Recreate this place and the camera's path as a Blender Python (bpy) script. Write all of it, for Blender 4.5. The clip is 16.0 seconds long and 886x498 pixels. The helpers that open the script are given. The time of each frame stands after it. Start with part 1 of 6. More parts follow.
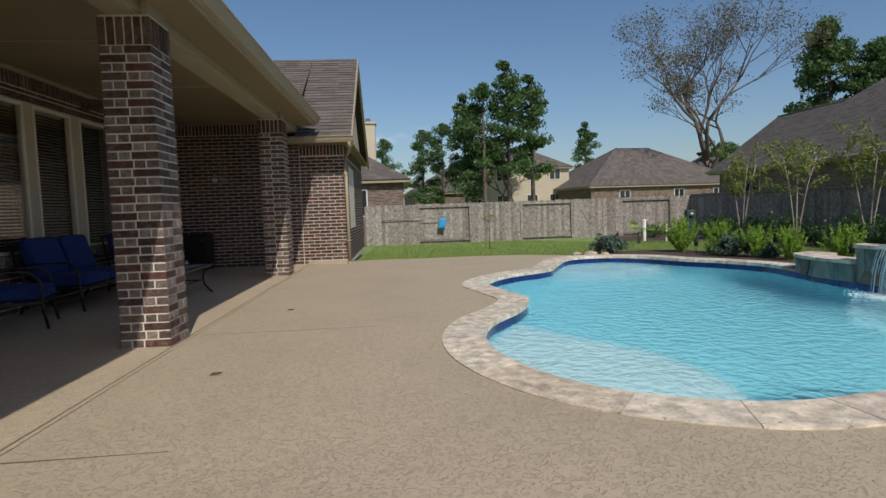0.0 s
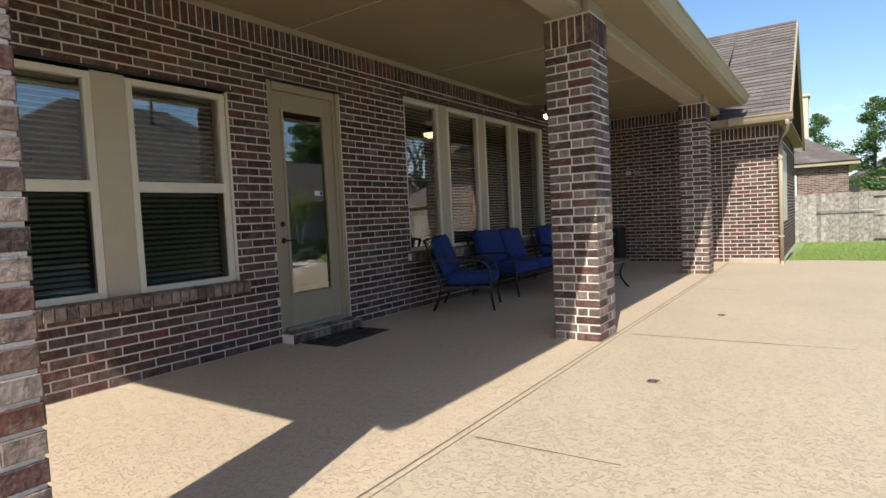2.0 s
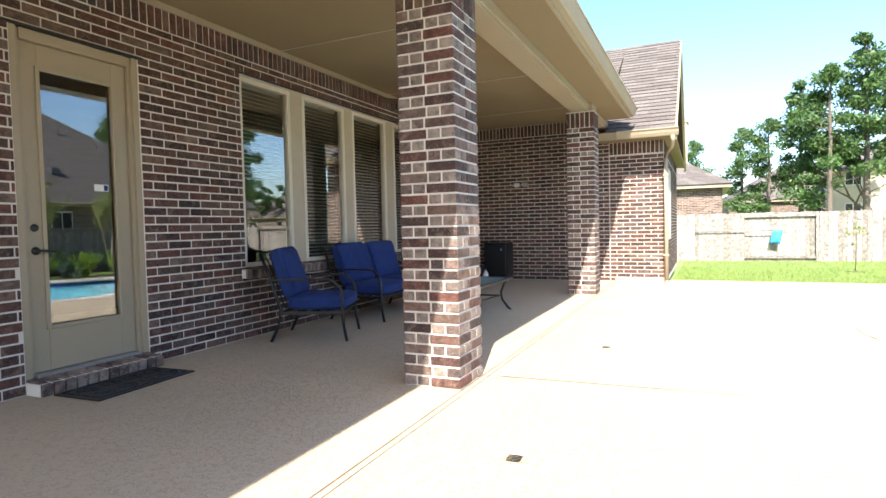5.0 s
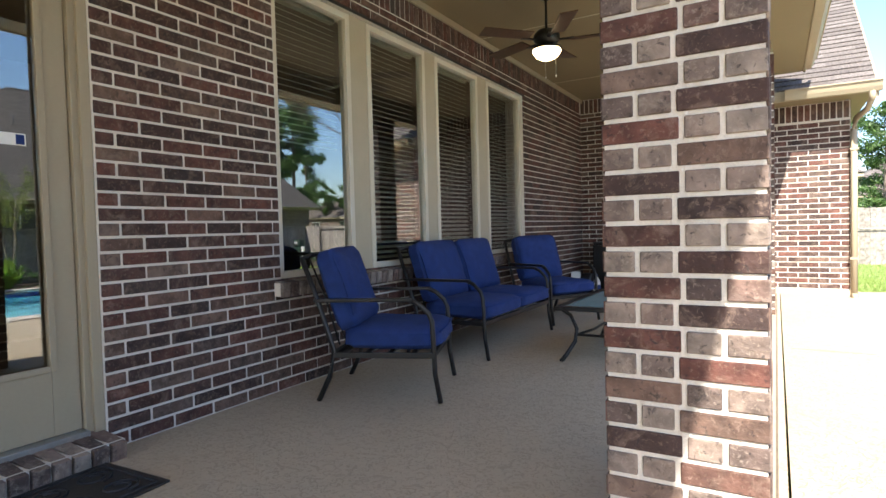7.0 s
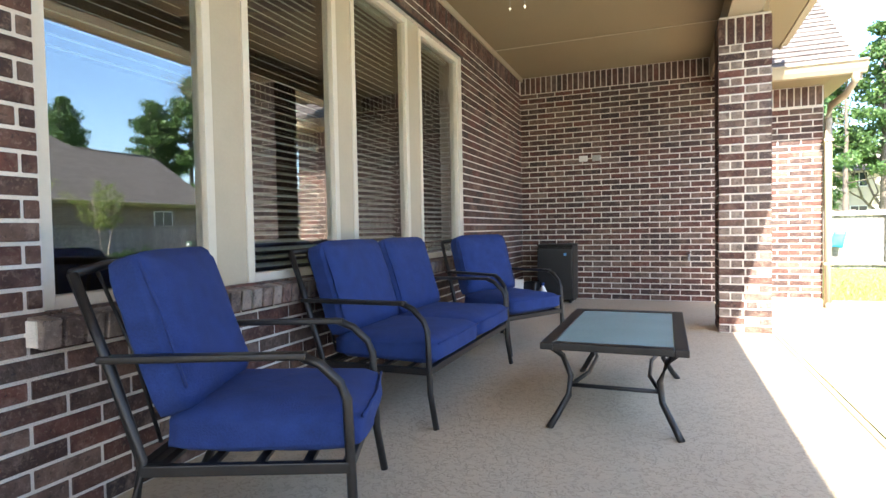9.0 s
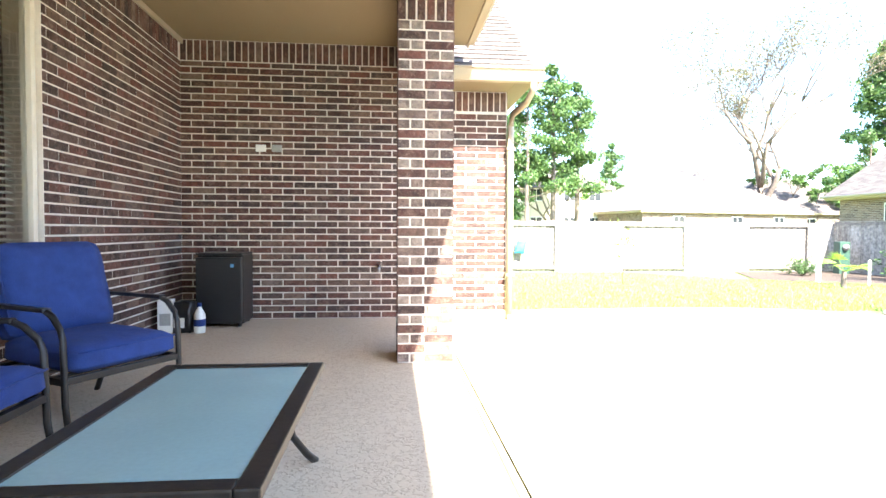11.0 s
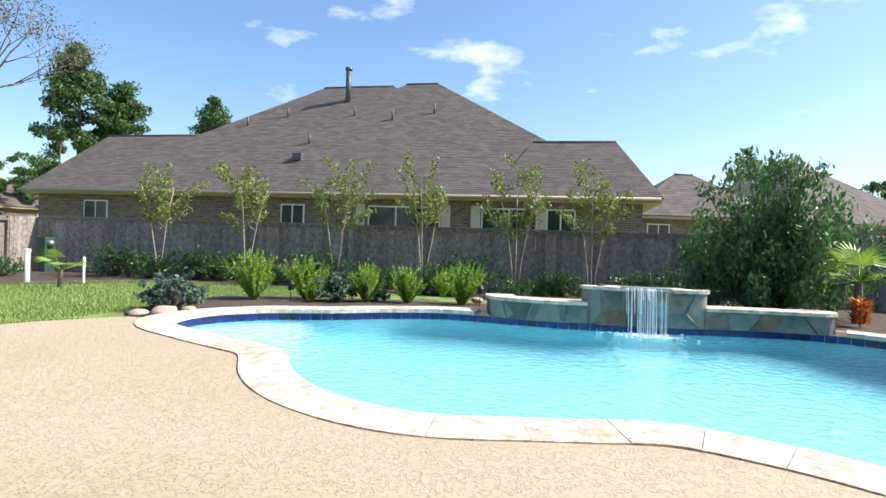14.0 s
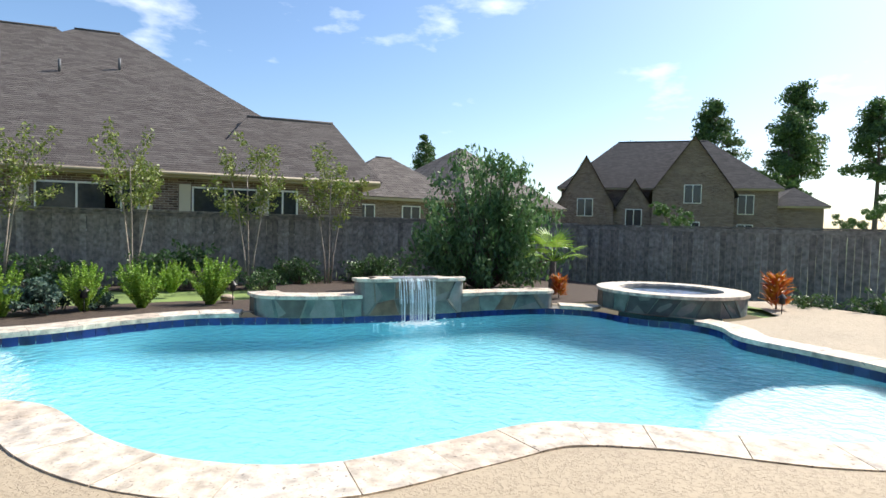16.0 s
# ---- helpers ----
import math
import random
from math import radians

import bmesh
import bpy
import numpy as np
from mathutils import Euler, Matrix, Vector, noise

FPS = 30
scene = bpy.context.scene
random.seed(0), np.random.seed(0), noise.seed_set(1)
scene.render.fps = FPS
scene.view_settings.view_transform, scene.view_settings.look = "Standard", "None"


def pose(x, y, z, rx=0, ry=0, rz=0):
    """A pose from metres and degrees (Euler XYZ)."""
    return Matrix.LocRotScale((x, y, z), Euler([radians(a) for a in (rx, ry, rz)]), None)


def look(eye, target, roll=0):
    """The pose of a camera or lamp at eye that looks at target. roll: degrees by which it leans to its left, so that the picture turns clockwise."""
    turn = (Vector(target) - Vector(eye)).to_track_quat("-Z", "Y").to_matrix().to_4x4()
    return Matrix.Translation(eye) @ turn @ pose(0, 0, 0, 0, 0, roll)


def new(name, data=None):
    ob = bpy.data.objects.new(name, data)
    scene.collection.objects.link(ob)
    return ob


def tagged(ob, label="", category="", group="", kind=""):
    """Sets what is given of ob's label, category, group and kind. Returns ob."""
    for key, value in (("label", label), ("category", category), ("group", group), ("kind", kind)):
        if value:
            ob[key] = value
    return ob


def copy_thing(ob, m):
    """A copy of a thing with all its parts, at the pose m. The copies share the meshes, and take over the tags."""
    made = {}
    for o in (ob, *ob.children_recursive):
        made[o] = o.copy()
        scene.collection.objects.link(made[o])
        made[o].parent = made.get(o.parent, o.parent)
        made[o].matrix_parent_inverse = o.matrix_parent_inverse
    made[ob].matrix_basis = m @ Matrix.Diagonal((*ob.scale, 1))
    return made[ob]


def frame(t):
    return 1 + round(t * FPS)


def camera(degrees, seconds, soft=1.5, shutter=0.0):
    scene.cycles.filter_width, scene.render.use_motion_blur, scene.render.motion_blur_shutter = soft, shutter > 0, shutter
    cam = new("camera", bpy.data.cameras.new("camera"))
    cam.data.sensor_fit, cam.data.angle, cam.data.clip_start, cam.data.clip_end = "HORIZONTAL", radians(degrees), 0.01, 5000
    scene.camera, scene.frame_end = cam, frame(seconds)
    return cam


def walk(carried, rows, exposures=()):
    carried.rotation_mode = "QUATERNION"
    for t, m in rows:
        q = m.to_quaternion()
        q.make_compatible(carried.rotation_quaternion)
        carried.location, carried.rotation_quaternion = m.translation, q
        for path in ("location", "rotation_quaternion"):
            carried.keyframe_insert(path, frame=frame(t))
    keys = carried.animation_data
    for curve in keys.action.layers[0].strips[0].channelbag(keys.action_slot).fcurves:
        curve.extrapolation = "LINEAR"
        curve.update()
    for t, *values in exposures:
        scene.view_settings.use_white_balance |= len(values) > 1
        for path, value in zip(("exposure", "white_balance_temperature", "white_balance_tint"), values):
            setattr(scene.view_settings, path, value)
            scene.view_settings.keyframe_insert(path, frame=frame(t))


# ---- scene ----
cam = camera(76.2, 16.0)
PATH = [
    (0, (2.082, -0.19, 1.152), (2.235, 1.799, 1.011), -2.0),
    (0.5, (2.029, -0.097, 1.152), (1.747, 1.879, 1.024), -2.5),
    (1, (1.927, -0.061, 1.169), (1.3, 1.835, 1.047), -2.7),
    (1.5, (1.827, -0.01, 1.166), (0.901, 1.759, 1.056), -2.8),
    (2, (1.696, 0.097, 1.182), (0.567, 1.745, 1.073), -2.8),
    (2.5, (1.603, 0.199, 1.191), (0.321, 1.731, 1.081), -2.8),
    (3, (1.61, 0.38, 1.184), (0.297, 1.885, 1.07), -2.7),
    (3.5, (1.663, 0.614, 1.197), (0.457, 2.206, 1.085), -2.3),
    (4, (1.724, 0.762, 1.192), (0.721, 2.489, 1.093), -1.9),
    (4.2, (1.736, 0.84, 1.18), (0.822, 2.616, 1.083), -1.7),
    (6.3, (0.584, 2.758, 1.094), (-0.22, 4.588, 1.025), -1.2),
    (6.5, (0.412, 2.933, 1.087), (-0.462, 4.731, 1.018), -1.4),
    (7, (0.014, 3.289, 1.064), (-1.003, 5.01, 0.994), -1.5),
    (7.5, (-0.304, 3.606, 1.034), (-1.354, 5.307, 0.972), -1.6),
    (8, (-0.569, 3.917, 1.042), (-1.602, 5.628, 0.966), -1.2),
    (8.2, (-0.669, 4.068, 1.017), (-1.684, 5.79, 0.945), -1.3),
    (9.2, (-0.9, 4.9, 1.01), (-1.55, 6.75, 0.945), -0.9),
    (10.3, (-0.656, 5.777, 1.017), (-0.992, 7.748, 0.959), -0.6),
    (10.5, (-0.596, 5.896, 1.023), (-0.807, 7.884, 0.962), -0.4),
    (11, (-0.498, 6.185, 1.043), (-0.31, 8.175, 0.977), 0.3),
    (11.5, (-0.374, 6.481, 1.035), (0.192, 8.398, 0.975), 0.5),
    (11.7, (-0.328, 6.573, 1.036), (0.366, 8.448, 0.966), 0.9),
    (12, (-0.246, 6.784, 0.995), (0.636, 8.579, 0.942), 0.8),
    (12.5, (-0.126, 7.104, 0.963), (1.122, 8.667, 0.919), 1.4),
    (13, (0.001, 7.4, 0.946), (1.589, 8.616, 0.911), 1.8),
    (13.5, (0.089, 7.599, 0.975), (1.881, 8.487, 0.947), 2.0),
    (14, (0.077, 7.821, 0.993), (2.028, 8.262, 0.971), 2.0),
    (14.5, (0.177, 8.051, 0.994), (2.173, 8.171, 0.955), 2.0),
    (15, (0.289, 8.287, 1.056), (2.282, 8.134, 1.0), 1.9),
    (15.5, (0.397, 8.575, 1.109), (2.341, 8.112, 1.05), 1.8),
    (16, (0.4, 9.072, 1.242), (2.296, 8.439, 1.162), 1.6),
]
EXPOSURES = [(0, -0.6), (1.0, -0.35), (1.5, 0.0), (2.0, 0.5), (2.5, 1.15), (3.0, 1.7), (3.5, 1.92), (4.2, 2.0), (6.3, 1.0), (6.6, 1.2), (7, 1.7), (8.2, 2.25), (10.3, 3.2), (10.7, 3.2), (11.0, 3.05), (11.4, 1.3), (11.8, 0.9), (12.5, 0.56), (13.5, 0.56), (14, 0.75), (15, 0.72), (16, 0.5)]
walk(cam, [(t, look(eye, target, roll)) for t, eye, target, roll in PATH], EXPOSURES)

# ---- world, sun, sky ----
world = bpy.data.worlds.new("sky_world")
scene.world = world
world.use_nodes = True
wn, wl = world.node_tree.nodes, world.node_tree.links
sky = wn.new("ShaderNodeTexSky")
sky.sky_type = 'NISHITA'
sky.sun_disc = False
sky.sun_elevation = radians(46)
sky.sun_rotation = radians(165)
sky.air_density, sky.dust_density, sky.ozone_density = 1.0, 1.2, 3.2
# thin fair-weather clouds over the whole sky
geo = wn.new("ShaderNodeTexCoord")
mp = wn.new("ShaderNodeMapping")
mp.inputs["Scale"].default_value = (2.6, 2.6, 7.0)
cl = wn.new("ShaderNodeTexNoise")
cl.inputs["Scale"].default_value = 1.5
cl.inputs["Detail"].default_value = 7
cl.inputs["Roughness"].default_value = 0.55
cr = wn.new("ShaderNodeValToRGB")
cr.color_ramp.elements[0].position, cr.color_ramp.elements[1].position = 0.63, 0.82
cr.color_ramp.elements[0].color, cr.color_ramp.elements[1].color = (0, 0, 0, 1), (0.8, 0.8, 0.8, 1)
mx = wn.new("ShaderNodeMixRGB")
mx.inputs[2].default_value = (9.0, 9.2, 9.6, 1)
wl.new(geo.outputs["Generated"], mp.inputs[0])
wl.new(mp.outputs[0], cl.inputs["Vector"])
wl.new(cl.outputs[0], cr.inputs[0])
wl.new(cr.outputs[0], mx.inputs[0])
deep = wn.new("ShaderNodeHueSaturation")
deep.inputs["Saturation"].default_value = 1.08
wl.new(sky.outputs[0], deep.inputs["Color"])
wl.new(deep.outputs[0], mx.inputs[1])
wl.new(mx.outputs[0], wn["Background"].inputs[0])
wn["Background"].inputs[1].default_value = 0.142

sun = new("sun", bpy.data.lights.new("sun", 'SUN'))
sun.data.energy, sun.data.angle, sun.data.color = 4.9, radians(0.53), (1.0, 0.95, 0.86)
SUN_WAY = Vector((-0.26, 0.97, -1.04)).normalized()
sun.matrix_world = Matrix.Translation((0, 0, 30)) @ SUN_WAY.to_track_quat("-Z", "Y").to_matrix().to_4x4()


# ---- materials ----
def mat(name, color, rough=0.6, metal=0.0, var=0.12, scale=8.0, bump=0.15, fine=60.0, spec=0.5, stain=0.0, coords="Object"):
    """A worn surface: two scales of colour variation and a fine relief."""
    m = bpy.data.materials.new(name)
    m.use_nodes = True
    n, l = m.node_tree.nodes, m.node_tree.links
    b = n["Principled BSDF"]
    b.inputs["Roughness"].default_value, b.inputs["Metallic"].default_value = rough, metal
    b.inputs["Specular IOR Level"].default_value = spec
    tc = n.new("ShaderNodeTexCoord")
    a = n.new("ShaderNodeTexNoise")
    a.inputs["Scale"].default_value, a.inputs["Detail"].default_value = scale, 5
    f = n.new("ShaderNodeTexNoise")
    f.inputs["Scale"].default_value, f.inputs["Detail"].default_value = fine, 4
    src = tc.outputs[coords]
    l.new(src, a.inputs["Vector"])
    l.new(src, f.inputs["Vector"])
    mixn = n.new("ShaderNodeMath")
    mixn.operation = 'MULTIPLY_ADD'
    mixn.inputs[1].default_value = 0.6
    l.new(a.outputs[0], mixn.inputs[0])
    fm = n.new("ShaderNodeMath")
    fm.operation = 'MULTIPLY'
    fm.inputs[1].default_value = 0.4
    l.new(f.outputs[0], fm.inputs[0])
    l.new(fm.outputs[0], mixn.inputs[2])
    r = n.new("ShaderNodeValToRGB")
    lo = tuple(max(0, c * (1 - 1.6 * var - stain)) for c in color)
    hi = tuple(min(1, c * (1 + 1.6 * var)) for c in color)
    r.color_ramp.elements[0].position, r.color_ramp.elements[1].position = 0.3, 0.7
    r.color_ramp.elements[0].color, r.color_ramp.elements[1].color = (*lo, 1), (*hi, 1)
    l.new(mixn.outputs[0], r.inputs[0])
    l.new(r.outputs[0], b.inputs["Base Color"])
    if bump:
        bp = n.new("ShaderNodeBump")
        bp.inputs["Strength"].default_value, bp.inputs["Distance"].default_value = bump, 0.01
        l.new(f.outputs[0], bp.inputs["Height"])
        l.new(bp.outputs[0], b.inputs["Normal"])
    return m


def per_piece(name, stops, rough=0.85, bump=0.5, fine=45.0, blotch=14.0, smear=None):
    """Pieces that differ one by one: a colour of its own for each, blotched and pitted."""
    m = bpy.data.materials.new(name)
    m.use_nodes = True
    n, l = m.node_tree.nodes, m.node_tree.links
    b = n["Principled BSDF"]
    b.inputs["Roughness"].default_value = rough
    oi, ge = n.new("ShaderNodeObjectInfo"), n.new("ShaderNodeNewGeometry")
    add = n.new("ShaderNodeMath")
    add.operation = 'ADD'
    l.new(oi.outputs["Random"], add.inputs[0])
    l.new(ge.outputs["Random Per Island"], add.inputs[1])
    fr = n.new("ShaderNodeMath")
    fr.operation = 'FRACT'
    l.new(add.outputs[0], fr.inputs[0])
    r = n.new("ShaderNodeValToRGB")
    r.color_ramp.interpolation = 'LINEAR'
    e = r.color_ramp.elements
    e[0].position, e[0].color = stops[0][0], (*stops[0][1], 1)
    e[1].position, e[1].color = stops[-1][0], (*stops[-1][1], 1)
    for p, c in stops[1:-1]:
        e.new(p).color = (*c, 1)
    l.new(fr.outputs[0], r.inputs[0])
    no = n.new("ShaderNodeTexNoise")
    no.inputs["Scale"].default_value, no.inputs["Detail"].default_value = blotch, 6
    f = n.new("ShaderNodeTexNoise")
    f.inputs["Scale"].default_value, f.inputs["Detail"].default_value = fine, 4
    off = n.new("ShaderNodeVectorMath")
    off.operation = 'ADD'
    l.new(ge.outputs["Position"], off.inputs[0])
    l.new(fr.outputs[0], off.inputs[1])
    l.new(off.outputs[0], no.inputs["Vector"])
    l.new(off.outputs[0], f.inputs["Vector"])
    r2 = n.new("ShaderNodeValToRGB")
    r2.color_ramp.elements[0].position, r2.color_ramp.elements[1].position = 0.32, 0.72
    r2.color_ramp.elements[0].color, r2.color_ramp.elements[1].color = (0.55, 0.53, 0.52, 1), (1.35, 1.3, 1.25, 1)
    l.new(no.outputs[0], r2.inputs[0])
    mul = n.new("ShaderNodeMixRGB")
    mul.blend_type = 'MULTIPLY'
    mul.inputs[0].default_value = 1
    l.new(r.outputs[0], mul.inputs[1])
    l.new(r2.outputs[0], mul.inputs[2])
    top = mul.outputs[0]
    if smear:
        # pale lime smears and dark fired flecks
        for sc, lo, hi, col, amount in ((11.0, 0.52, 0.68, smear, 0.5), (60.0, 0.55, 0.64, smear, 0.42), (38.0, 0.57, 0.66, (0.018, 0.014, 0.014), 0.75)):
            t = n.new("ShaderNodeTexNoise")
            t.inputs["Scale"].default_value, t.inputs["Detail"].default_value, t.inputs["Roughness"].default_value, t.inputs["Distortion"].default_value = sc, 8, 0.68, 0.6
            l.new(off.outputs[0], t.inputs["Vector"])
            k = n.new("ShaderNodeValToRGB")
            k.color_ramp.elements[0].position, k.color_ramp.elements[1].position = lo, hi
            k.color_ramp.elements[0].color, k.color_ramp.elements[1].color = (0, 0, 0, 1), (amount, amount, amount, 1)
            l.new(t.outputs[0], k.inputs[0])
            x = n.new("ShaderNodeMixRGB")
            x.inputs[2].default_value = (*col, 1)
            l.new(k.outputs[0], x.inputs[0])
            l.new(top, x.inputs[1])
            top = x.outputs[0]
    l.new(top, b.inputs["Base Color"])
    bp = n.new("ShaderNodeBump")
    bp.inputs["Strength"].default_value, bp.inputs["Distance"].default_value = bump, 0.008
    l.new(f.outputs[0], bp.inputs["Height"])
    l.new(bp.outputs[0], b.inputs["Normal"])
    return m


def glass(name, tint=(1, 1, 1), ior=1.5, rough=0.0):
    m = bpy.data.materials.new(name)
    m.use_nodes = True
    b = m.node_tree.nodes["Principled BSDF"]
    b.inputs["Base Color"].default_value = (*tint, 1)
    b.inputs["Transmission Weight"].default_value = 1
    b.inputs["Roughness"].default_value, b.inputs["IOR"].default_value = rough, ior
    return m


def leaf_mat(name, c1, c2):
    m = bpy.data.materials.new(name)
    m.use_nodes = True
    n, l = m.node_tree.nodes, m.node_tree.links
    b = n["Principled BSDF"]
    b.inputs["Roughness"].default_value = 0.5
    ge, r = n.new("ShaderNodeNewGeometry"), n.new("ShaderNodeValToRGB")
    r.color_ramp.elements[0].color, r.color_ramp.elements[1].color = (*c1, 1), (*c2, 1)
    l.new(ge.outputs["Random Per Island"], r.inputs[0])
    l.new(r.outputs[0], b.inputs["Base Color"])
    t = n.new("ShaderNodeBsdfTranslucent")
    l.new(r.outputs[0], t.inputs[0])
    mixs = n.new("ShaderNodeMixShader")
    mixs.inputs[0].default_value = 0.3
    l.new(b.outputs[0], mixs.inputs[1])
    l.new(t.outputs[0], mixs.inputs[2])
    l.new(mixs.outputs[0], n["Material Output"].inputs[0])
    return m


def emit(name, color, strength):
    m = bpy.data.materials.new(name)
    m.use_nodes = True
    b = m.node_tree.nodes["Principled BSDF"]
    b.inputs["Base Color"].default_value = (*color, 1)
    b.inputs["Emission Color"].default_value = (*color, 1)
    b.inputs["Emission Strength"].default_value = strength
    return m


BRICK = per_piece("brown_brick", [(0, (0.042, 0.025, 0.022)), (0.2, (0.09, 0.038, 0.029)), (0.4, (0.135, 0.052, 0.039)), (0.5, (0.06, 0.035, 0.03)), (0.65, (0.16, 0.10, 0.075)), (0.75, (0.10, 0.048, 0.037)), (0.88, (0.042, 0.027, 0.025)), (1, (0.18, 0.125, 0.1))], bump=0.8, smear=(0.27, 0.19, 0.145))
HEAD_BRICK = per_piece("header_brick", [(0, (0.08, 0.055, 0.05)), (0.4, (0.21, 0.16, 0.135)), (0.7, (0.27, 0.225, 0.19)), (1, (0.15, 0.09, 0.075))], bump=0.8, smear=(0.38, 0.31, 0.25))
MORTAR = mat("mortar", (0.70, 0.64, 0.56), 0.95, var=0.1, scale=5, bump=0.5, fine=160)


def knockdown(name, color):
    """Trowelled spray texture: flat smeared islands with darker pitted hollows between them."""
    m = mat(name, color, 0.8, var=0.05, scale=0.8, bump=0.0, fine=40, stain=0.02)
    n, l = m.node_tree.nodes, m.node_tree.links
    b = n["Principled BSDF"]
    tc = next(x for x in n if x.type == 'TEX_COORD')
    t = n.new("ShaderNodeTexNoise")
    t.inputs["Scale"].default_value, t.inputs["Detail"].default_value, t.inputs["Distortion"].default_value = 29, 3, 1.8
    l.new(tc.outputs["Object"], t.inputs["Vector"])
    r = n.new("ShaderNodeValToRGB")
    r.color_ramp.elements[0].position, r.color_ramp.elements[1].position = 0.40, 0.47
    l.new(t.outputs[0], r.inputs[0])
    fine = n.new("ShaderNodeTexNoise")
    fine.inputs["Scale"].default_value = 150
    l.new(tc.outputs["Object"], fine.inputs["Vector"])
    ad = n.new("ShaderNodeMath")
    ad.operation = 'MULTIPLY_ADD'
    ad.inputs[1].default_value = 0.25
    l.new(fine.outputs[0], ad.inputs[0])
    l.new(r.outputs[0], ad.inputs[2])
    bp = n.new("ShaderNodeBump")
    bp.inputs["Strength"].default_value, bp.inputs["Distance"].default_value = 0.7, 0.006
    l.new(ad.outputs[0], bp.inputs["Height"])
    l.new(bp.outputs[0], b.inputs["Normal"])
    old = b.inputs["Base Color"].links[0].from_socket
    mx_ = n.new("ShaderNodeMixRGB")
    mx_.blend_type = 'MULTIPLY'
    mx_.inputs[0].default_value = 1
    sh_ = n.new("ShaderNodeValToRGB")
    sh_.color_ramp.elements[0].color, sh_.color_ramp.elements[1].color = (0.87, 0.86, 0.85, 1), (1.01, 1.01, 1.01, 1)
    l.new(r.outputs[0], sh_.inputs[0])
    l.new(old, mx_.inputs[1])
    l.new(sh_.outputs[0], mx_.inputs[2])
    l.new(mx_.outputs[0], b.inputs["Base Color"])
    return m


DECK = knockdown("tan_deck_coating", (0.45, 0.364, 0.255))
PATIO = knockdown("patio_concrete", (0.50, 0.395, 0.275))
TRAV = per_piece("travertine", [(0, (0.62, 0.53, 0.41)), (0.3, (0.72, 0.64, 0.52)), (0.6, (0.66, 0.59, 0.5)), (0.8, (0.75, 0.69, 0.6)), (1, (0.62, 0.53, 0.43))], 0.7, 0.5, 30, 9, smear=(0.55, 0.43, 0.3))
BLUE_TILE = per_piece("cobalt_tile", [(0, (0.008, 0.018, 0.13)), (0.5, (0.012, 0.03, 0.19)), (1, (0.01, 0.02, 0.1))], 0.12, 0.05, 20, 6)
PLASTER = mat("pool_plaster", (0.20, 0.52, 0.61), 0.6, var=0.15, scale=7, bump=0.1, fine=30)
LEDGE = mat("ledge_plaster", (0.42, 0.58, 0.62), 0.6, var=0.04, scale=2, bump=0.1, fine=14)
SLATE = per_piece("slate_flag", [(0, (0.10, 0.13, 0.12)), (0.3, (0.17, 0.21, 0.19)), (0.45, (0.10, 0.15, 0.14)), (0.6, (0.28, 0.22, 0.15)), (0.75, (0.07, 0.075, 0.075)), (0.88, (0.2, 0.13, 0.08)), (1, (0.2, 0.26, 0.22))], 0.6, 0.6, 18, 5)
TRIM = mat("tan_trim_paint", (0.36, 0.295, 0.2), 0.6, var=0.03, scale=2, bump=0.04)
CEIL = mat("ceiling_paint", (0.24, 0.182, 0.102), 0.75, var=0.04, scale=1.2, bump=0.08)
FRAME = mat("window_frame_vinyl", (0.66, 0.60, 0.49), 0.5, var=0.03, bump=0.02)
MULL = mat("mullion_paint", (0.47, 0.40, 0.29), 0.6, var=0.03, bump=0.03)
DARK = mat("dark_steel", (0.02, 0.018, 0.017), 0.5, var=0.1)
BLIND = mat("blind_slat", (0.52, 0.55, 0.47), 0.6, var=0.04, bump=0.0)
# the unlit look of the room indoors is put into this dark colour
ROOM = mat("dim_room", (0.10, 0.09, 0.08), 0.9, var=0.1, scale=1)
PANE = glass("window_glass", (0.9, 0.95, 0.93), 2.2)
SCREENED = glass("screened_window_glass", (0.42, 0.45, 0.43), 1.35)
SHINGLE = per_piece("shingle", [(0, (0.105, 0.09, 0.083)), (0.5, (0.135, 0.118, 0.108)), (1, (0.165, 0.146, 0.136))], 0.95, 0.6, 60, 40)
SLATE_ROOF = per_piece("charcoal_shingle", [(0, (0.045, 0.043, 0.047)), (0.5, (0.06, 0.057, 0.06)), (1, (0.08, 0.075, 0.078))], 0.95, 0.6, 60, 40)
FENCE = per_piece("weathered_cedar", [(0, (0.22, 0.196, 0.176)), (0.4, (0.31, 0.282, 0.256)), (0.7, (0.37, 0.342, 0.312)), (1, (0.26, 0.234, 0.212))], 0.9, 0.5, 30, 9)
IRON = mat("bronze_iron", (0.03, 0.028, 0.027), 0.42, 0.5, var=0.15, bump=0.05)
NAVY = mat("navy_cushion", (0.012, 0.034, 0.15), 0.9, var=0.16, scale=14, bump=0.4, fine=160)
FROST = mat("frosted_table_glass", (0.24, 0.36, 0.36), 0.25, var=0.05, scale=3, bump=0.02)
BLACK = mat("black_enamel", (0.012, 0.012, 0.013), 0.35, var=0.1, bump=0.02)
SOIL = mat("mulch", (0.07, 0.048, 0.034), 0.95, var=0.35, scale=12, bump=1.0, fine=40)
LAWN = mat("lawn", (0.19, 0.26, 0.07), 0.9, var=0.25, scale=1.2, bump=0.8, fine=60)
BLADE = leaf_mat("grass_blade", (0.16, 0.24, 0.05), (0.34, 0.43, 0.13))
BARK = mat("bark", (0.14, 0.11, 0.09), 0.95, var=0.3, scale=10, bump=0.8, fine=30)
PALE_BARK = mat("pale_bark", (0.32, 0.27, 0.22), 0.85, var=0.25, scale=12, bump=0.4)
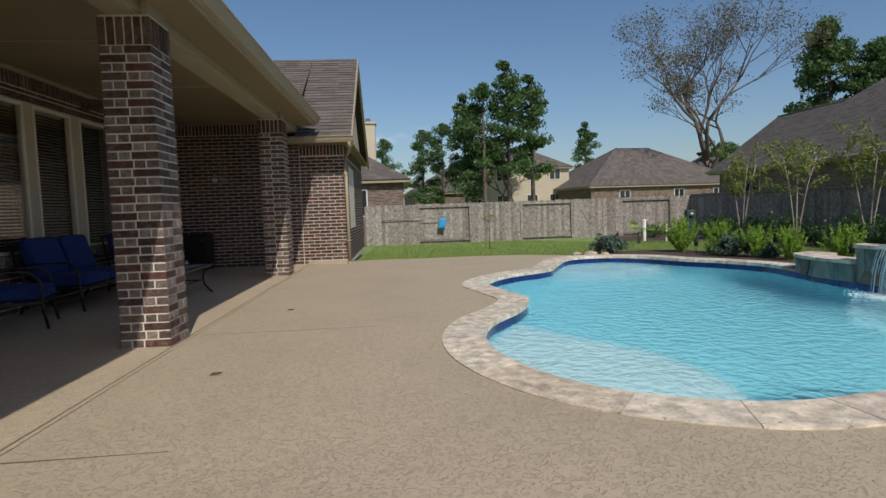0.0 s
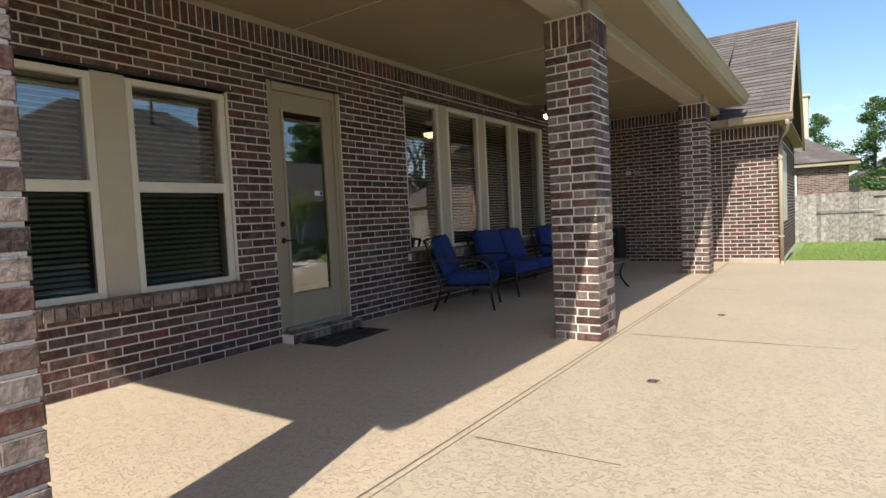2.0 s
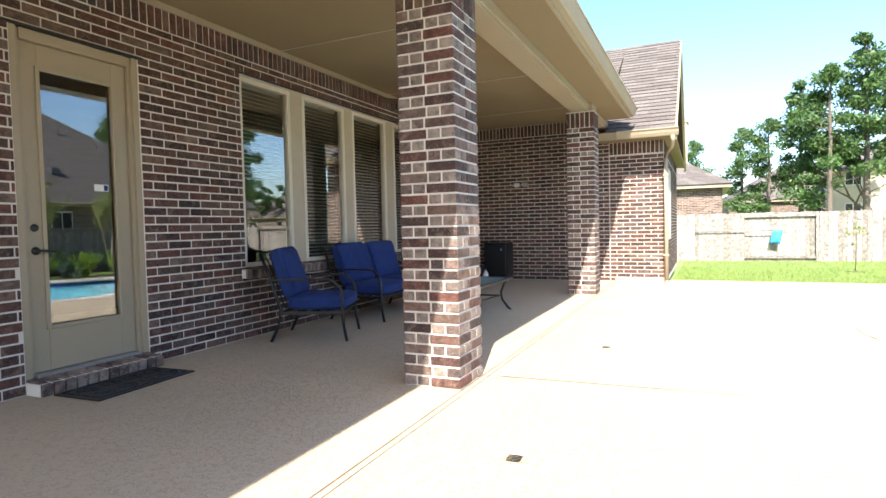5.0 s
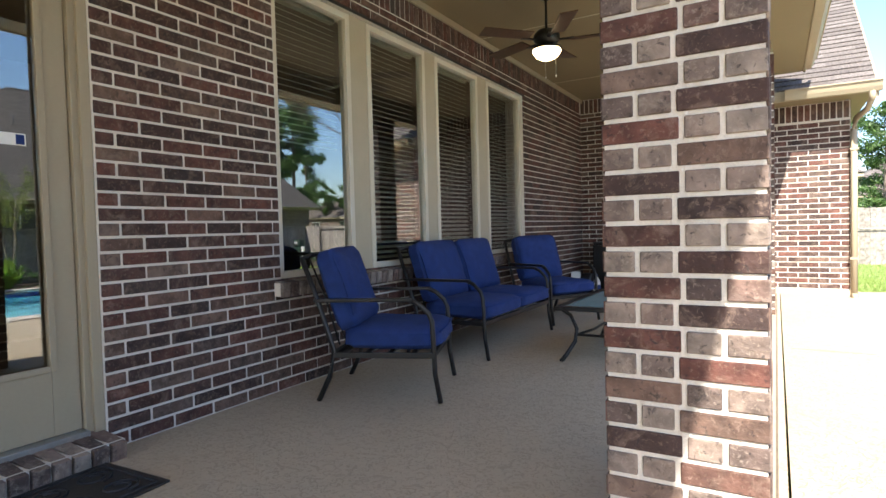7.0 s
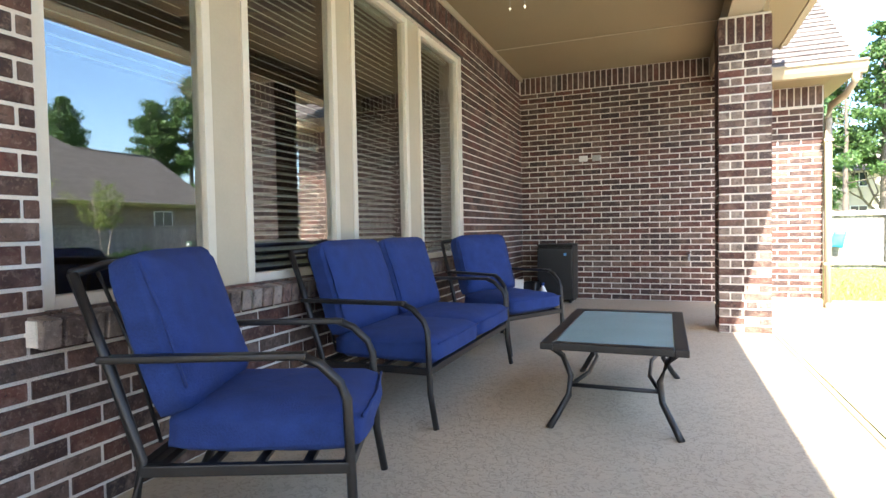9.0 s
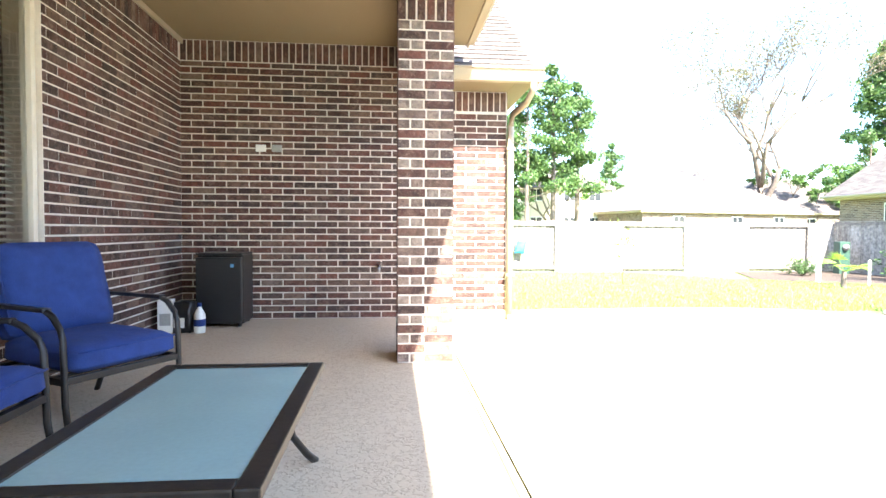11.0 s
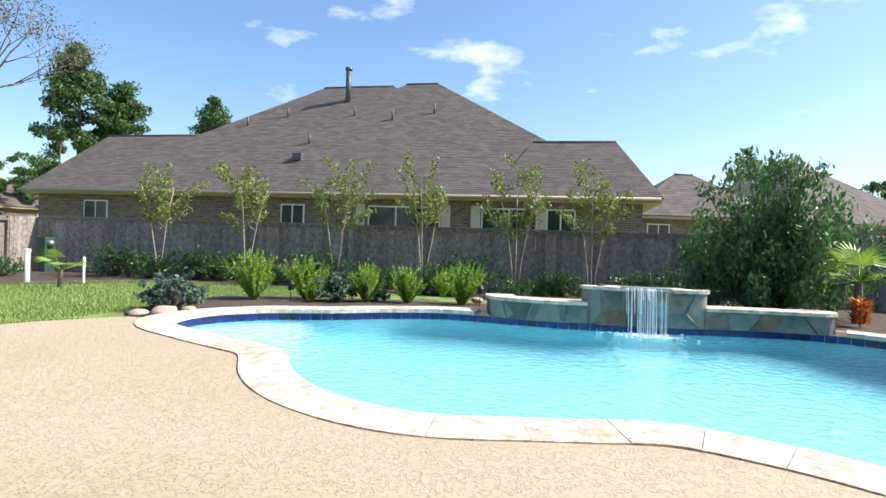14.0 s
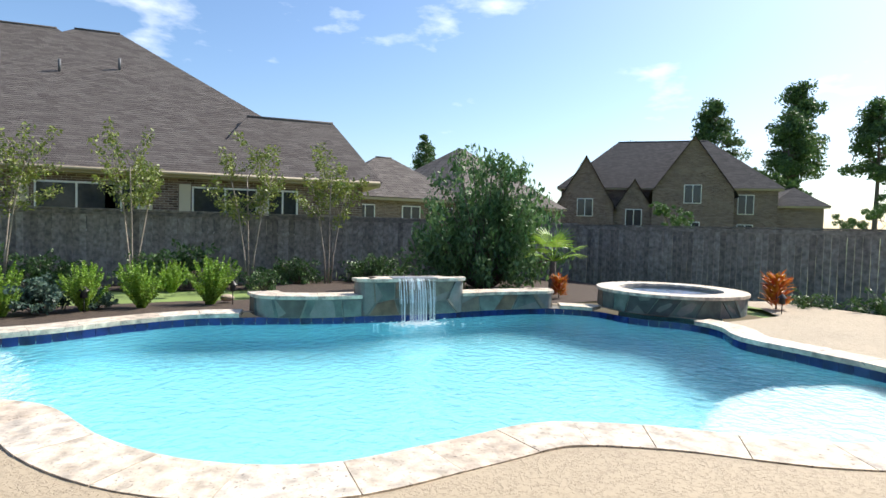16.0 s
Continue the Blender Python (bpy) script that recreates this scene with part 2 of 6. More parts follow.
PINE_LEAF = leaf_mat("pine_needles", (0.035, 0.085, 0.025), (0.12, 0.20, 0.055))
OAK_LEAF = leaf_mat("broad_leaves", (0.045, 0.10, 0.025), (0.12, 0.21, 0.05))
DRY_LEAF = leaf_mat("thin_leaves", (0.10, 0.09, 0.05), (0.20, 0.17, 0.08))
MYRTLE_LEAF = leaf_mat("myrtle_leaves", (0.10, 0.15, 0.03), (0.30, 0.34, 0.07))
SHRUB_LEAF = leaf_mat("shrub_leaves", (0.03, 0.075, 0.02), (0.10, 0.18, 0.05))
FERN_LEAF = leaf_mat("fern_leaves", (0.15, 0.29, 0.03), (0.36, 0.52, 0.07))
RED_LEAF = leaf_mat("croton_leaves", (0.42, 0.05, 0.01), (0.62, 0.30, 0.03))
STUCCO = mat("beige_siding", (0.55, 0.47, 0.36), 0.8, var=0.05, scale=2, bump=0.1)
WHITE = mat("white_plastic", (0.72, 0.7, 0.66), 0.5, var=0.04)
STEEL = mat("galvanised", (0.35, 0.35, 0.34), 0.4, 0.7, var=0.1)
GREY_PIPE = mat("vent_pipe", (0.10, 0.105, 0.115), 0.5, 0.2, var=0.1)


# ---- building blocks ----
def put(name, verts, faces, material, parent=None, label="", smooth=False):
    me = bpy.data.meshes.new(name)
    me.from_pydata([tuple(v) for v in verts], [], [tuple(f) for f in faces])
    me.materials.append(material)
    if smooth:
        me.shade_smooth()
    ob = new(name, me)
    if parent is not None:
        ob.parent = parent
    if label:
        ob["label"] = label
    return ob


def part(name, bm, material, parent=None, label="", smooth=False, turn=True):
    me = bpy.data.meshes.new(name)
    if turn:
        bmesh.ops.recalc_face_normals(bm, faces=bm.faces)
    bm.to_mesh(me)
    bm.free()
    me.materials.append(material)
    if smooth:
        me.shade_smooth()
    ob = new(name, me)
    if parent is not None:
        ob.parent = parent
    if label:
        ob["label"] = label
    return ob


def thing(name, m, label, category, group=""):
    ob = new(name)
    ob.empty_display_size = 0.1
    ob.matrix_world = m
    return tagged(ob, label, category, group)


def box(bm, lo, hi, bev=0.0, m=None):
    mid = [(a + b) / 2 for a, b in zip(lo, hi)]
    size = [b - a for a, b in zip(lo, hi)]
    t = Matrix.Translation(mid) @ Matrix.Diagonal((*size, 1))
    r = bmesh.ops.create_cube(bm, size=1, matrix=(m @ t) if m else t)
    if bev:
        es = {e for v in r["verts"] for e in v.link_edges}
        bmesh.ops.bevel(bm, geom=list(es), offset=bev, segments=2, affect='EDGES', profile=0.6)
    return bm


def boxed(name, lo, hi, material, parent=None, label="", bev=0.004, m=None):
    return part(name, box(bmesh.new(), lo, hi, bev, m), material, parent, label)


def tube_verts(path, radii, sides=8):
    vs, fs = [], []
    pts = [Vector(p) for p in path]
    for i, p in enumerate(pts):
        d = (pts[min(i + 1, len(pts) - 1)] - pts[max(i - 1, 0)]).normalized()
        a = d.orthogonal().normalized() if abs(d.z) > 0.95 else d.cross(Vector((0, 0, 1))).normalized()
        b = d.cross(a)
        for k in range(sides):
            w = 2 * math.pi * k / sides
            vs.append(p + radii[i] * (math.cos(w) * a + math.sin(w) * b))
    n = len(pts)
    for i in range(n - 1):
        for k in range(sides):
            k2 = (k + 1) % sides
            fs.append((i * sides + k, i * sides + k2, (i + 1) * sides + k2, (i + 1) * sides + k))
    fs.append(tuple(range(sides))[::-1])
    fs.append(tuple((n - 1) * sides + k for k in range(sides)))
    return vs, fs


def tube(name, path, r, material, parent=None, label="", sides=8):
    radii = r if isinstance(r, (list, tuple)) else [r] * len(path)
    vs, fs = tube_verts(path, radii, sides)
    return put(name, vs, fs, material, parent, label, smooth=True)


def lathe(name, profile, material, parent=None, label="", n=24, m=None):
    vs, fs = [], []
    for r, z in profile:
        for k in range(n):
            w = 2 * math.pi * k / n
            v = Vector((r * math.cos(w), r * math.sin(w), z))
            vs.append(m @ v if m else v)
    for i in range(len(profile) - 1):
        for k in range(n):
            fs.append((i * n + k, i * n + (k + 1) % n, (i + 1) * n + (k + 1) % n, (i + 1) * n + k))
    return put(name, vs, fs, material, parent, label, smooth=True)


def curve_pts(ctrl, per=10, closed=True):
    """A smooth line through the control points (Catmull-Rom)."""
    n, out = len(ctrl), []
    last = n if closed else n - 1
    for i in range(last):
        p = [Vector(ctrl[(i + k) % n] if closed else ctrl[min(max(i + k, 0), n - 1)]) for k in (-1, 0, 1, 2)]
        for s in range(per):
            t = s / per
            out.append(0.5 * (2 * p[1] + (p[2] - p[0]) * t + (2 * p[0] - 5 * p[1] + 4 * p[2] - p[3]) * t * t + (3 * p[1] - p[0] - 3 * p[2] + p[3]) * t ** 3))
    if not closed:
        out.append(Vector(ctrl[-1]))
    return out


def outset(line, d):
    """The closed line moved outwards (to the right of an anticlockwise run)."""
    n, out = len(line), []
    for i in range(n):
        t = (line[(i + 1) % n] - line[i - 1]).normalized()
        out.append(line[i] + Vector((t.y, -t.x)) * d)
    return out


rnd = random.Random(7)
CUBE_V = [(x, y, z) for x in (-.5, .5) for y in (-.5, .5) for z in (-.5, .5)]
CUBE_F = [(0, 1, 3, 2), (4, 6, 7, 5), (0, 4, 5, 1), (2, 3, 7, 6), (0, 2, 6, 4), (1, 5, 7, 3)]


def joined_boxes(name, boxes, material, parent=None, label=""):
    """Many boxes, each (centre matrix, size), in one mesh of kind stuff."""
    vs, fs = [], []
    for m, size in boxes:
        k = len(vs)
        vs += [m @ Vector([a * b for a, b in zip(v, size)]) for v in CUBE_V]
        fs += [tuple(i + k for i in f) for f in CUBE_F]
    return tagged(put(name, vs, fs, material, parent, label), kind="stuff")


PIECES = {}


def piece_mesh(name, size, material, bev):
    key = (name, tuple(round(s, 3) for s in size), material.name)
    if key not in PIECES:
        bm = bmesh.new()
        box(bm, [-s / 2 for s in size], [s / 2 for s in size])
        if bev:
            bmesh.ops.bevel(bm, geom=[e for e in bm.edges if all(v.co.z > -9 for v in e.verts)], offset=bev, segments=1, affect='EDGES')
        me = bpy.data.meshes.new(name)
        bm.to_mesh(me)
        bm.free()
        me.materials.append(material)
        PIECES[key] = me
    return PIECES[key]


def piece(name, m, size, material, parent, bev=0.003):
    ob = new(name, piece_mesh(name, size, material, bev))
    ob.matrix_world = m
    ob.parent = parent
    ob.matrix_parent_inverse = Matrix.Identity(4)
    return ob


COURSE, LONG, HEADER, JOINT = 0.0762, 0.254, 0.118, 0.0145
LATER = []          # the pieces of walls are laid last


def lay_wall(wall, origin, along, normal, length, z0, z1, holes=(), near=None, soldier=None, bed=0):
    """Running bond over a face: origin and the unit vectors along it and out of it. holes: (u0, u1, z0, z1). near: the stretch (u0, u1) whose bricks are single parts."""
    LATER.append((wall, Vector(origin), Vector(along), Vector(normal), length, z0, z1, holes, near, soldier))


def lay_now(wall, o, a, nrm, length, z0, z1, holes, near, soldier):
    rot = Matrix((a, nrm * -1, Vector((0, 0, 1)))).transposed().to_4x4()
    parts_, rest, r = [], [], random.Random(len(wall.name) * 31 + int(length * 10))
    def brick(u0, u1, zc, h):
        if u1 - u0 < 0.03:
            return
        m = Matrix.Translation(o + a * ((u0 + u1) / 2) + Vector((0, 0, zc)) + nrm * (-0.009 + r.uniform(-0.002, 0.002))) @ rot
        size = (u1 - u0 - JOINT, 0.03, h - JOINT)
        if near and near[0] <= u0 and u1 <= near[1] and near[2] <= zc <= near[3] and len(parts_) < 300:
            parts_.append((m, size))
        else:
            rest.append((m, size))
    z = z0
    k = 0
    top = z1 - (soldier or 0)
    while z < top - 0.03:
        h = min(COURSE, top - z)
        zc = z + h / 2
        u = -LONG / 2 * (k % 2) - r.uniform(0, 0.006)
        cuts = sorted((h0, h1) for h0, h1, a0, a1 in holes if a0 < zc < a1)
        while u < length:
            v = u + LONG
            segs = [(max(u, 0), min(v, length))]
            for h0, h1 in cuts:
                nxt = []
                for s0, s1 in segs:
                    if h1 <= s0 or h0 >= s1:
                        nxt.append((s0, s1))
                    else:
                        if s0 < h0:
                            nxt.append((s0, h0))
                        if s1 > h1:
                            nxt.append((h1, s1))
                segs = nxt
            for s0, s1 in segs:
                brick(s0, s1, zc, h)
            u = v
        z += h
        k += 1
    if soldier:
        n = int(length / COURSE)
        for i in range(n):
            brick(i * COURSE, (i + 1) * COURSE, z1 - soldier / 2, soldier)
    for m, size in parts_:
        piece("brick", m, (round(size[0], 2), size[1], size[2]), BRICK, wall)
    if rest:
        joined_boxes("brickwork", rest, BRICK, wall)


def slab(name, lo, hi, material, label, cat="wall"):
    return tagged(boxed(name, lo, hi, material, bev=0), label, cat, kind="structure")


def pierced(name, fixed, t0, t1, u0, u1, z0, z1, holes, material, label, axis="x"):
    """A wall with openings through it, cut along the lines of the openings. axis: the way that the wall faces."""
    us = sorted({u0, u1, *[h for a in holes for h in a[:2]]})
    zs = sorted({z0, z1, *[h for a in holes for h in a[2:]]})
    bm = bmesh.new()
    for a, b in zip(us, us[1:]):
        for c, d in zip(zs, zs[1:]):
            um, zm = (a + b) / 2, (c + d) / 2
            if any(h[0] < um < h[1] and h[2] < zm < h[3] for h in holes):
                continue
            if axis == "x":
                box(bm, (t0, a, c), (t1, b, d))
            else:
                box(bm, (a, t0, c), (b, t1, d))
    bmesh.ops.remove_doubles(bm, verts=bm.verts, dist=0.0005)
    return tagged(part(name, bm, material), label, "wall", kind="structure")


# ---- ground, deck, pool basin ----
POOL = [(5.85, 12.35), (5.45, 11.6), (5.18, 11.0), (4.9, 10.45), (4.15, 9.93), (3.68, 9.4), (3.44, 8.7), (3.6, 7.9), (3.74, 7.2), (3.5, 6.5), (3.02, 5.75), (2.83, 5.0), (2.92, 4.2), (3.36, 3.4), (4.2, 2.95), (5.1, 3.0), (6.0, 3.12), (6.7, 2.78),
        (7.3, 2.85), (7.9, 3.35), (8.7, 3.6), (9.1, 4.4), (9.0, 5.6), (8.8, 6.7), (8.7, 7.8), (8.8, 8.9), (8.85, 9.8), (8.5, 10.6), (8.0, 11.3), (7.6, 12.1), (7.0, 12.6), (6.35, 12.65)]
DECK_Z, WATER_Z = -0.08, -0.22
inner = [Vector(p) for p in curve_pts(POOL, 8)]
area = sum(a.x * b.y - b.x * a.y for a, b in zip(inner, inner[1:] + inner[:1]))
if area < 0:
    inner.reverse()
outer = outset(inner, 0.385)
basin = outset(inner, -0.01)
N = len(inner)


def ring(name, line_a, za, line_b, zb, material, label, cat):
    vs = [(*p, za) for p in line_a] + [(*p, zb) for p in line_b]
    fs = [(i, (i + 1) % N, N + (i + 1) % N, N + i) for i in range(N)]
    return put(name, vs, fs, material), vs


def fill(name, line, z, material, label, cat, zfun=None):
    bm = bmesh.new()
    vs = [bm.verts.new((p[0], p[1], z if zfun is None else zfun(p[0], p[1]))) for p in line]
    es = [bm.edges.new((vs[i], vs[(i + 1) % len(vs)])) for i in range(len(vs))]
    bmesh.ops.triangle_fill(bm, edges=es, use_beauty=True)
    bm.normal_update()
    for f in bm.faces:
        if f.normal.z < 0:
            f.normal_flip()
    return tagged(part(name, bm, material, turn=False), label, cat, kind="structure")


def deck_z(x, y):
    return -0.08 * min(max(x - 0.1, 0) / 2.5, 1)


def filled_ring(name, out_line, holes, material, zfun, step=None):
    """A sheet bounded by out_line with holes in it."""
    bm = bmesh.new()
    es = []
    for line in (out_line, *holes):
        vs = [bm.verts.new((p[0], p[1], zfun(p[0], p[1]))) for p in line]
        es += [bm.edges.new((vs[i], vs[(i + 1) % len(vs)])) for i in range(len(vs))]
    bmesh.ops.triangle_fill(bm, edges=es, use_beauty=True)
    bm.normal_update()
    for f in bm.faces:
        if f.normal.z < 0:
            f.normal_flip()
    return part(name, bm, material, turn=False)


def densify(line, step=0.4):
    out = []
    n = len(line)
    for i in range(n):
        a, b = Vector(line[i]), Vector(line[(i + 1) % n])
        k = max(1, int((b - a).length / step))
        out += [a + (b - a) * (j / k) for j in range(k)]
    return out


# the outline of the deck: the house side, the lawn's curved edge, the bed behind the pool
LAWN_EDGE = curve_pts([(0.95, 13.6), (2.1, 14.0), (3.8, 14.15), (5.2, 13.9), (6.2, 13.25)], 6, closed=False)
deck_line = [Vector((0.06, -4.2)), Vector((0.06, 12.93)), Vector((0.95, 12.93))] + LAWN_EDGE
i0 = min(range(N), key=lambda i: (outer[i] - Vector((6.2, 12.9))).length)
i1 = min(range(N), key=lambda i: (outer[i] - Vector((6.9, 2.4))).length)
far_edge, i = [], i0
step_ = 1 if (outer[(i0 + 3) % N] - outer[i0]).x > 0 else -1
while i != i1:
    far_edge.append(outset(inner, 0.31)[i])
    i = (i + step_) % N
deck_line += far_edge + [Vector((7.4, 0.9)), Vector((8.2, 0.4)), Vector((9.2, 0.2)), Vector((9.0, -0.9)), Vector((7.0, -1.2)), Vector((5.0, -2.6)), Vector((4.0, -4.2))]
deck_line = densify(deck_line, 0.5)
deck = tagged(filled_ring("pavement", deck_line, [outset(inner, 0.2)], DECK, deck_z), "tan textured concrete pool deck with tooled joints", "deck", kind="structure")
patio = tagged(boxed("floor", (-2.9, -4.2, -0.12), (0.05, 12.95, 0.0), PATIO, bev=0.0), "tan coated concrete patio floor under the roof", "floor", kind="structure")


def ground_z(x, y):
    d = min(max((x - 9) / 6, 0), 1) if y < 13 else min(max((y - 13.5) / 9, 0), 1)
    d = max(d, min(max((x - 9) / 6, 0), 1), min(max((0.5 - y) / 3, 0), 1) if x > 6 else 0)
    return -0.13 - 0.30 * d


def grid_ground():
    """One sheet to the horizon, fine near the yard, with the pool cut out of it below the deck."""
    xs = sorted({*np.arange(-8, 24.1, 1.0), -3000, -600, -150, -40, -15, 32, 45, 80, 200, 700, 3000})
    ys = sorted({*np.arange(-8, 40.1, 1.0), -3000, -600, -150, -40, -15, 50, 80, 200, 700, 3000})
    bm = bmesh.new()
    vv = {(i, j): bm.verts.new((x, y, ground_z(x, y) if -8 < x < 24 and -8 < y < 40 else -0.43)) for i, x in enumerate(xs) for j, y in enumerate(ys)}
    for i in range(len(xs) - 1):
        for j in range(len(ys) - 1):
            cx, cy = (xs[i] + xs[i + 1]) / 2, (ys[j] + ys[j + 1]) / 2
            if 2 < cx < 9.6 and 1 < cy < 13 or cx < 0.05 and -4.3 < cy < 14 and cx > -6:
                continue
            bm.faces.new((vv[i, j], vv[i + 1, j], vv[i + 1, j + 1], vv[i, j + 1]))
    return tagged(part("ground", bm, LAWN), "mown green lawn of the back yard", "lawn", kind="structure")


grid_ground()
BED = [(6.2, 13.25), (6.8, 13.85), (8.0, 14.1), (9.3, 13.9), (10.1, 12.9), (10.5, 11.6), (10.9, 10.2), (11.0, 9.2), (12.4, 8.6), (15.9, 8.7), (15.9, 0.0), (9.3, 0.0), (9.6, 1.0), (9.9, 2.2), (9.7, 3.2), (9.4, 3.9), (9.45, 5.0), (9.3, 6.0), (9.2, 7.2),
       (9.3, 8.8), (9.1, 10.0), (8.85, 10.8), (8.1, 11.6), (7.5, 12.3), (7.0, 12.8)]
tagged(filled_ring("planting_bed", densify([Vector(p) for p in BED], 0.6), [], SOIL, lambda x, y: max(-0.10 - 0.03 * max(0, x - 9), ground_z(x, y) + 0.025)), "dark mulch planting bed beside the pool", "bed", kind="structure")
BED2 = [(10.6, 22.4), (11.0, 20.6), (12.2, 18.6), (13.6, 17.2), (14.3, 15.2), (14.5, 12.8), (14.4, 9.2), (15.95, 9.2), (15.95, 25.6), (12.0, 25.6)]
tagged(filled_ring("fence_bed", densify([Vector(p) for p in BED2], 0.6), [], SOIL, lambda x, y: ground_z(x, y) + 0.03), "dark mulch bed along the fence", "bed", kind="structure")

# basin: walls, floor and a shallow tanning ledge
ring_wall, _ = ring("pool_wall", inner, DECK_Z - 0.12, basin, -1.5, PLASTER, "", "")
tagged(ring_wall, "pale blue plastered pool wall under water", "pool", kind="structure")
fill("pool_floor", basin, -1.45, PLASTER, "pale blue plastered pool floor", "pool")


def shelf(name, keep, arc, z, label, cat):
    """A raised shelf in the basin: the basin's own line where keep() holds, closed by an arc."""
    start = next(i for i in range(N) if keep(basin[i]) and not keep(basin[i - 1]))
    line, i = [], start
    while keep(basin[i % N]):
        line.append(outset(inner, -0.012)[i % N])
        i += 1
    mid = curve_pts([Vector(line[-1]), *[Vector(p) for p in arc], Vector(line[0])], 8, closed=False)[1:-1]
    line += mid
    bm = bmesh.new()
    up = [bm.verts.new((p[0], p[1], z)) for p in line]
    lo = [bm.verts.new((p[0], p[1], -1.45)) for p in line]
    es = [bm.edges.new((up[k], up[(k + 1) % len(up)])) for k in range(len(up))]
    bmesh.ops.triangle_fill(bm, edges=es, use_beauty=True)
    for k in range(len(up)):
        j = (k + 1) % len(up)
        bm.faces.new((up[k], up[j], lo[j], lo[k]))
    return tagged(part(name, bm, LEDGE), label, cat, kind="structure")


shelf("pool_ledge", lambda p: p.x < 4.5 and p.y < 6.5, [(4.55, 3.6), (4.6, 4.3), (4.35, 5.1), (3.85, 5.8)], -0.42, "white plastered shallow sun ledge under water", "pool ledge")
shelf("pool_step", lambda p: p.y > 11.5, [(6.2, 11.35), (6.9, 11.2)][::-1], -0.5, "pale plastered entry step under water", "pool step")

WATER = bpy.data.materials.new("water")
WATER.use_nodes = True
wb = WATER.node_tree.nodes["Principled BSDF"]
wb.inputs["Base Color"].default_value = (0.80, 0.97, 1.0, 1)
wb.inputs["Transmission Weight"].default_value, wb.inputs["IOR"].default_value, wb.inputs["Roughness"].default_value = 1, 1.33, 0.0
wno, wbp = WATER.node_tree.nodes.new("ShaderNodeTexNoise"), WATER.node_tree.nodes.new("ShaderNodeBump")
wtc = WATER.node_tree.nodes.new("ShaderNodeTexCoord")
wno.inputs["Scale"].default_value, wno.inputs["Detail"].default_value = 9.0, 3
wno.inputs["Distortion"].default_value = 0.6
wbp.inputs["Strength"].default_value, wbp.inputs["Distance"].default_value = 1.0, 0.075
WATER.node_tree.links.new(wtc.outputs["Object"], wno.inputs["Vector"])
WATER.node_tree.links.new(wno.outputs[0], wbp.inputs["Height"])
WATER.node_tree.links.new(wbp.outputs[0], wb.inputs["Normal"])
water = fill("water", outset(inner, -0.004), WATER_Z, WATER, "clear turquoise rippled pool water", "water")
water.visible_shadow = False

# ---- the house ----
WX, BY, CEIL_Z = -2.88, 12.93, 3.20
W_HOLES = [(1.32, 3.37, 0.68, 2.44), (3.83, 4.83, 0.0, 2.64), (6.02, 10.34, 0.74, 2.80)]
wall_w = pierced("wall_west", 0, WX - 0.25, WX, -4.2, BY, 0, CEIL_Z, W_HOLES, MORTAR, "dark brown brick house wall with pale mortar")
lay_wall(wall_w, (WX, -4.2, 0), (0, 1, 0), (1, 0, 0), BY + 4.2, 0, CEIL_Z, [(a + 4.2, b + 4.2, c, d) for a, b, c, d in W_HOLES], (9.0, 10.25, 0.0, 2.7), soldier=0.24)
WING_Z = 2.70
wall_n = slab("wall_north", (WX - 0.25, BY, -0.1), (-0.1, BY + 0.25, CEIL_Z), MORTAR, "dark brown brick wall closing the patio")
lay_wall(wall_n, (WX, BY, 0), (1, 0, 0), (0, -1, 0), -0.1 - WX, 0.0, CEIL_Z, (), (0.0, 2.9, 0.9, 2.0), soldier=0.24)
wall_f = slab("wall_wing_front", (-0.098, BY, -0.1), (0.9, BY + 0.25, WING_Z), MORTAR, "sunlit brown brick front wall of the wing")
lay_wall(wall_f, (-0.098, BY, 0), (1, 0, 0), (0, -1, 0), 0.998, 0.0, WING_Z, (), None, soldier=0.24)
wall_e = slab("wall_wing_east", (0.65, BY + 0.25, -0.1), (0.9, 19.0, WING_Z), MORTAR, "brown brick side wall of the wing")
lay_wall(wall_e, (0.9, BY, 0), (0, 1, 0), (1, 0, 0), 6.07, 0, WING_Z, [(1.0, 2.6, 0.75, 2.3)], None, soldier=0.24)
plinth = slab("trim_1", (0.0, BY - 0.05, -0.12), (0.95, BY - 0.001, 0.07), mat("plinth", (0.42, 0.34, 0.25), 0.9, var=0.1, bump=0.5), "rough tan concrete footing below the brick", "footing")
slab("wall_south", (WX - 0.25, -4.45, 0), (WX + 0.0, -4.2, CEIL_Z), MORTAR, "brick return of the house wall")
# room shell behind the panes, its dimness coloured in
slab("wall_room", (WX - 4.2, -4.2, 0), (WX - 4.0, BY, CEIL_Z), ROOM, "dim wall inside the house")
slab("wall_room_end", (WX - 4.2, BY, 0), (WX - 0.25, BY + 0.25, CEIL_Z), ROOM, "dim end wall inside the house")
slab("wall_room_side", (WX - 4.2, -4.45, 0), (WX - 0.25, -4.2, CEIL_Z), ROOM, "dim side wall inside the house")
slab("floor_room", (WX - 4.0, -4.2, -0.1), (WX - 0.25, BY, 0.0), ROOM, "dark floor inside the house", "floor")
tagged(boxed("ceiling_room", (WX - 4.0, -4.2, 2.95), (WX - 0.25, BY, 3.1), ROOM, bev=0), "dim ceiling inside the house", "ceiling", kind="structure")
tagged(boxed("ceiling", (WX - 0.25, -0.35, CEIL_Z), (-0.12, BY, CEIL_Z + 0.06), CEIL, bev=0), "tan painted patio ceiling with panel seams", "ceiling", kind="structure")
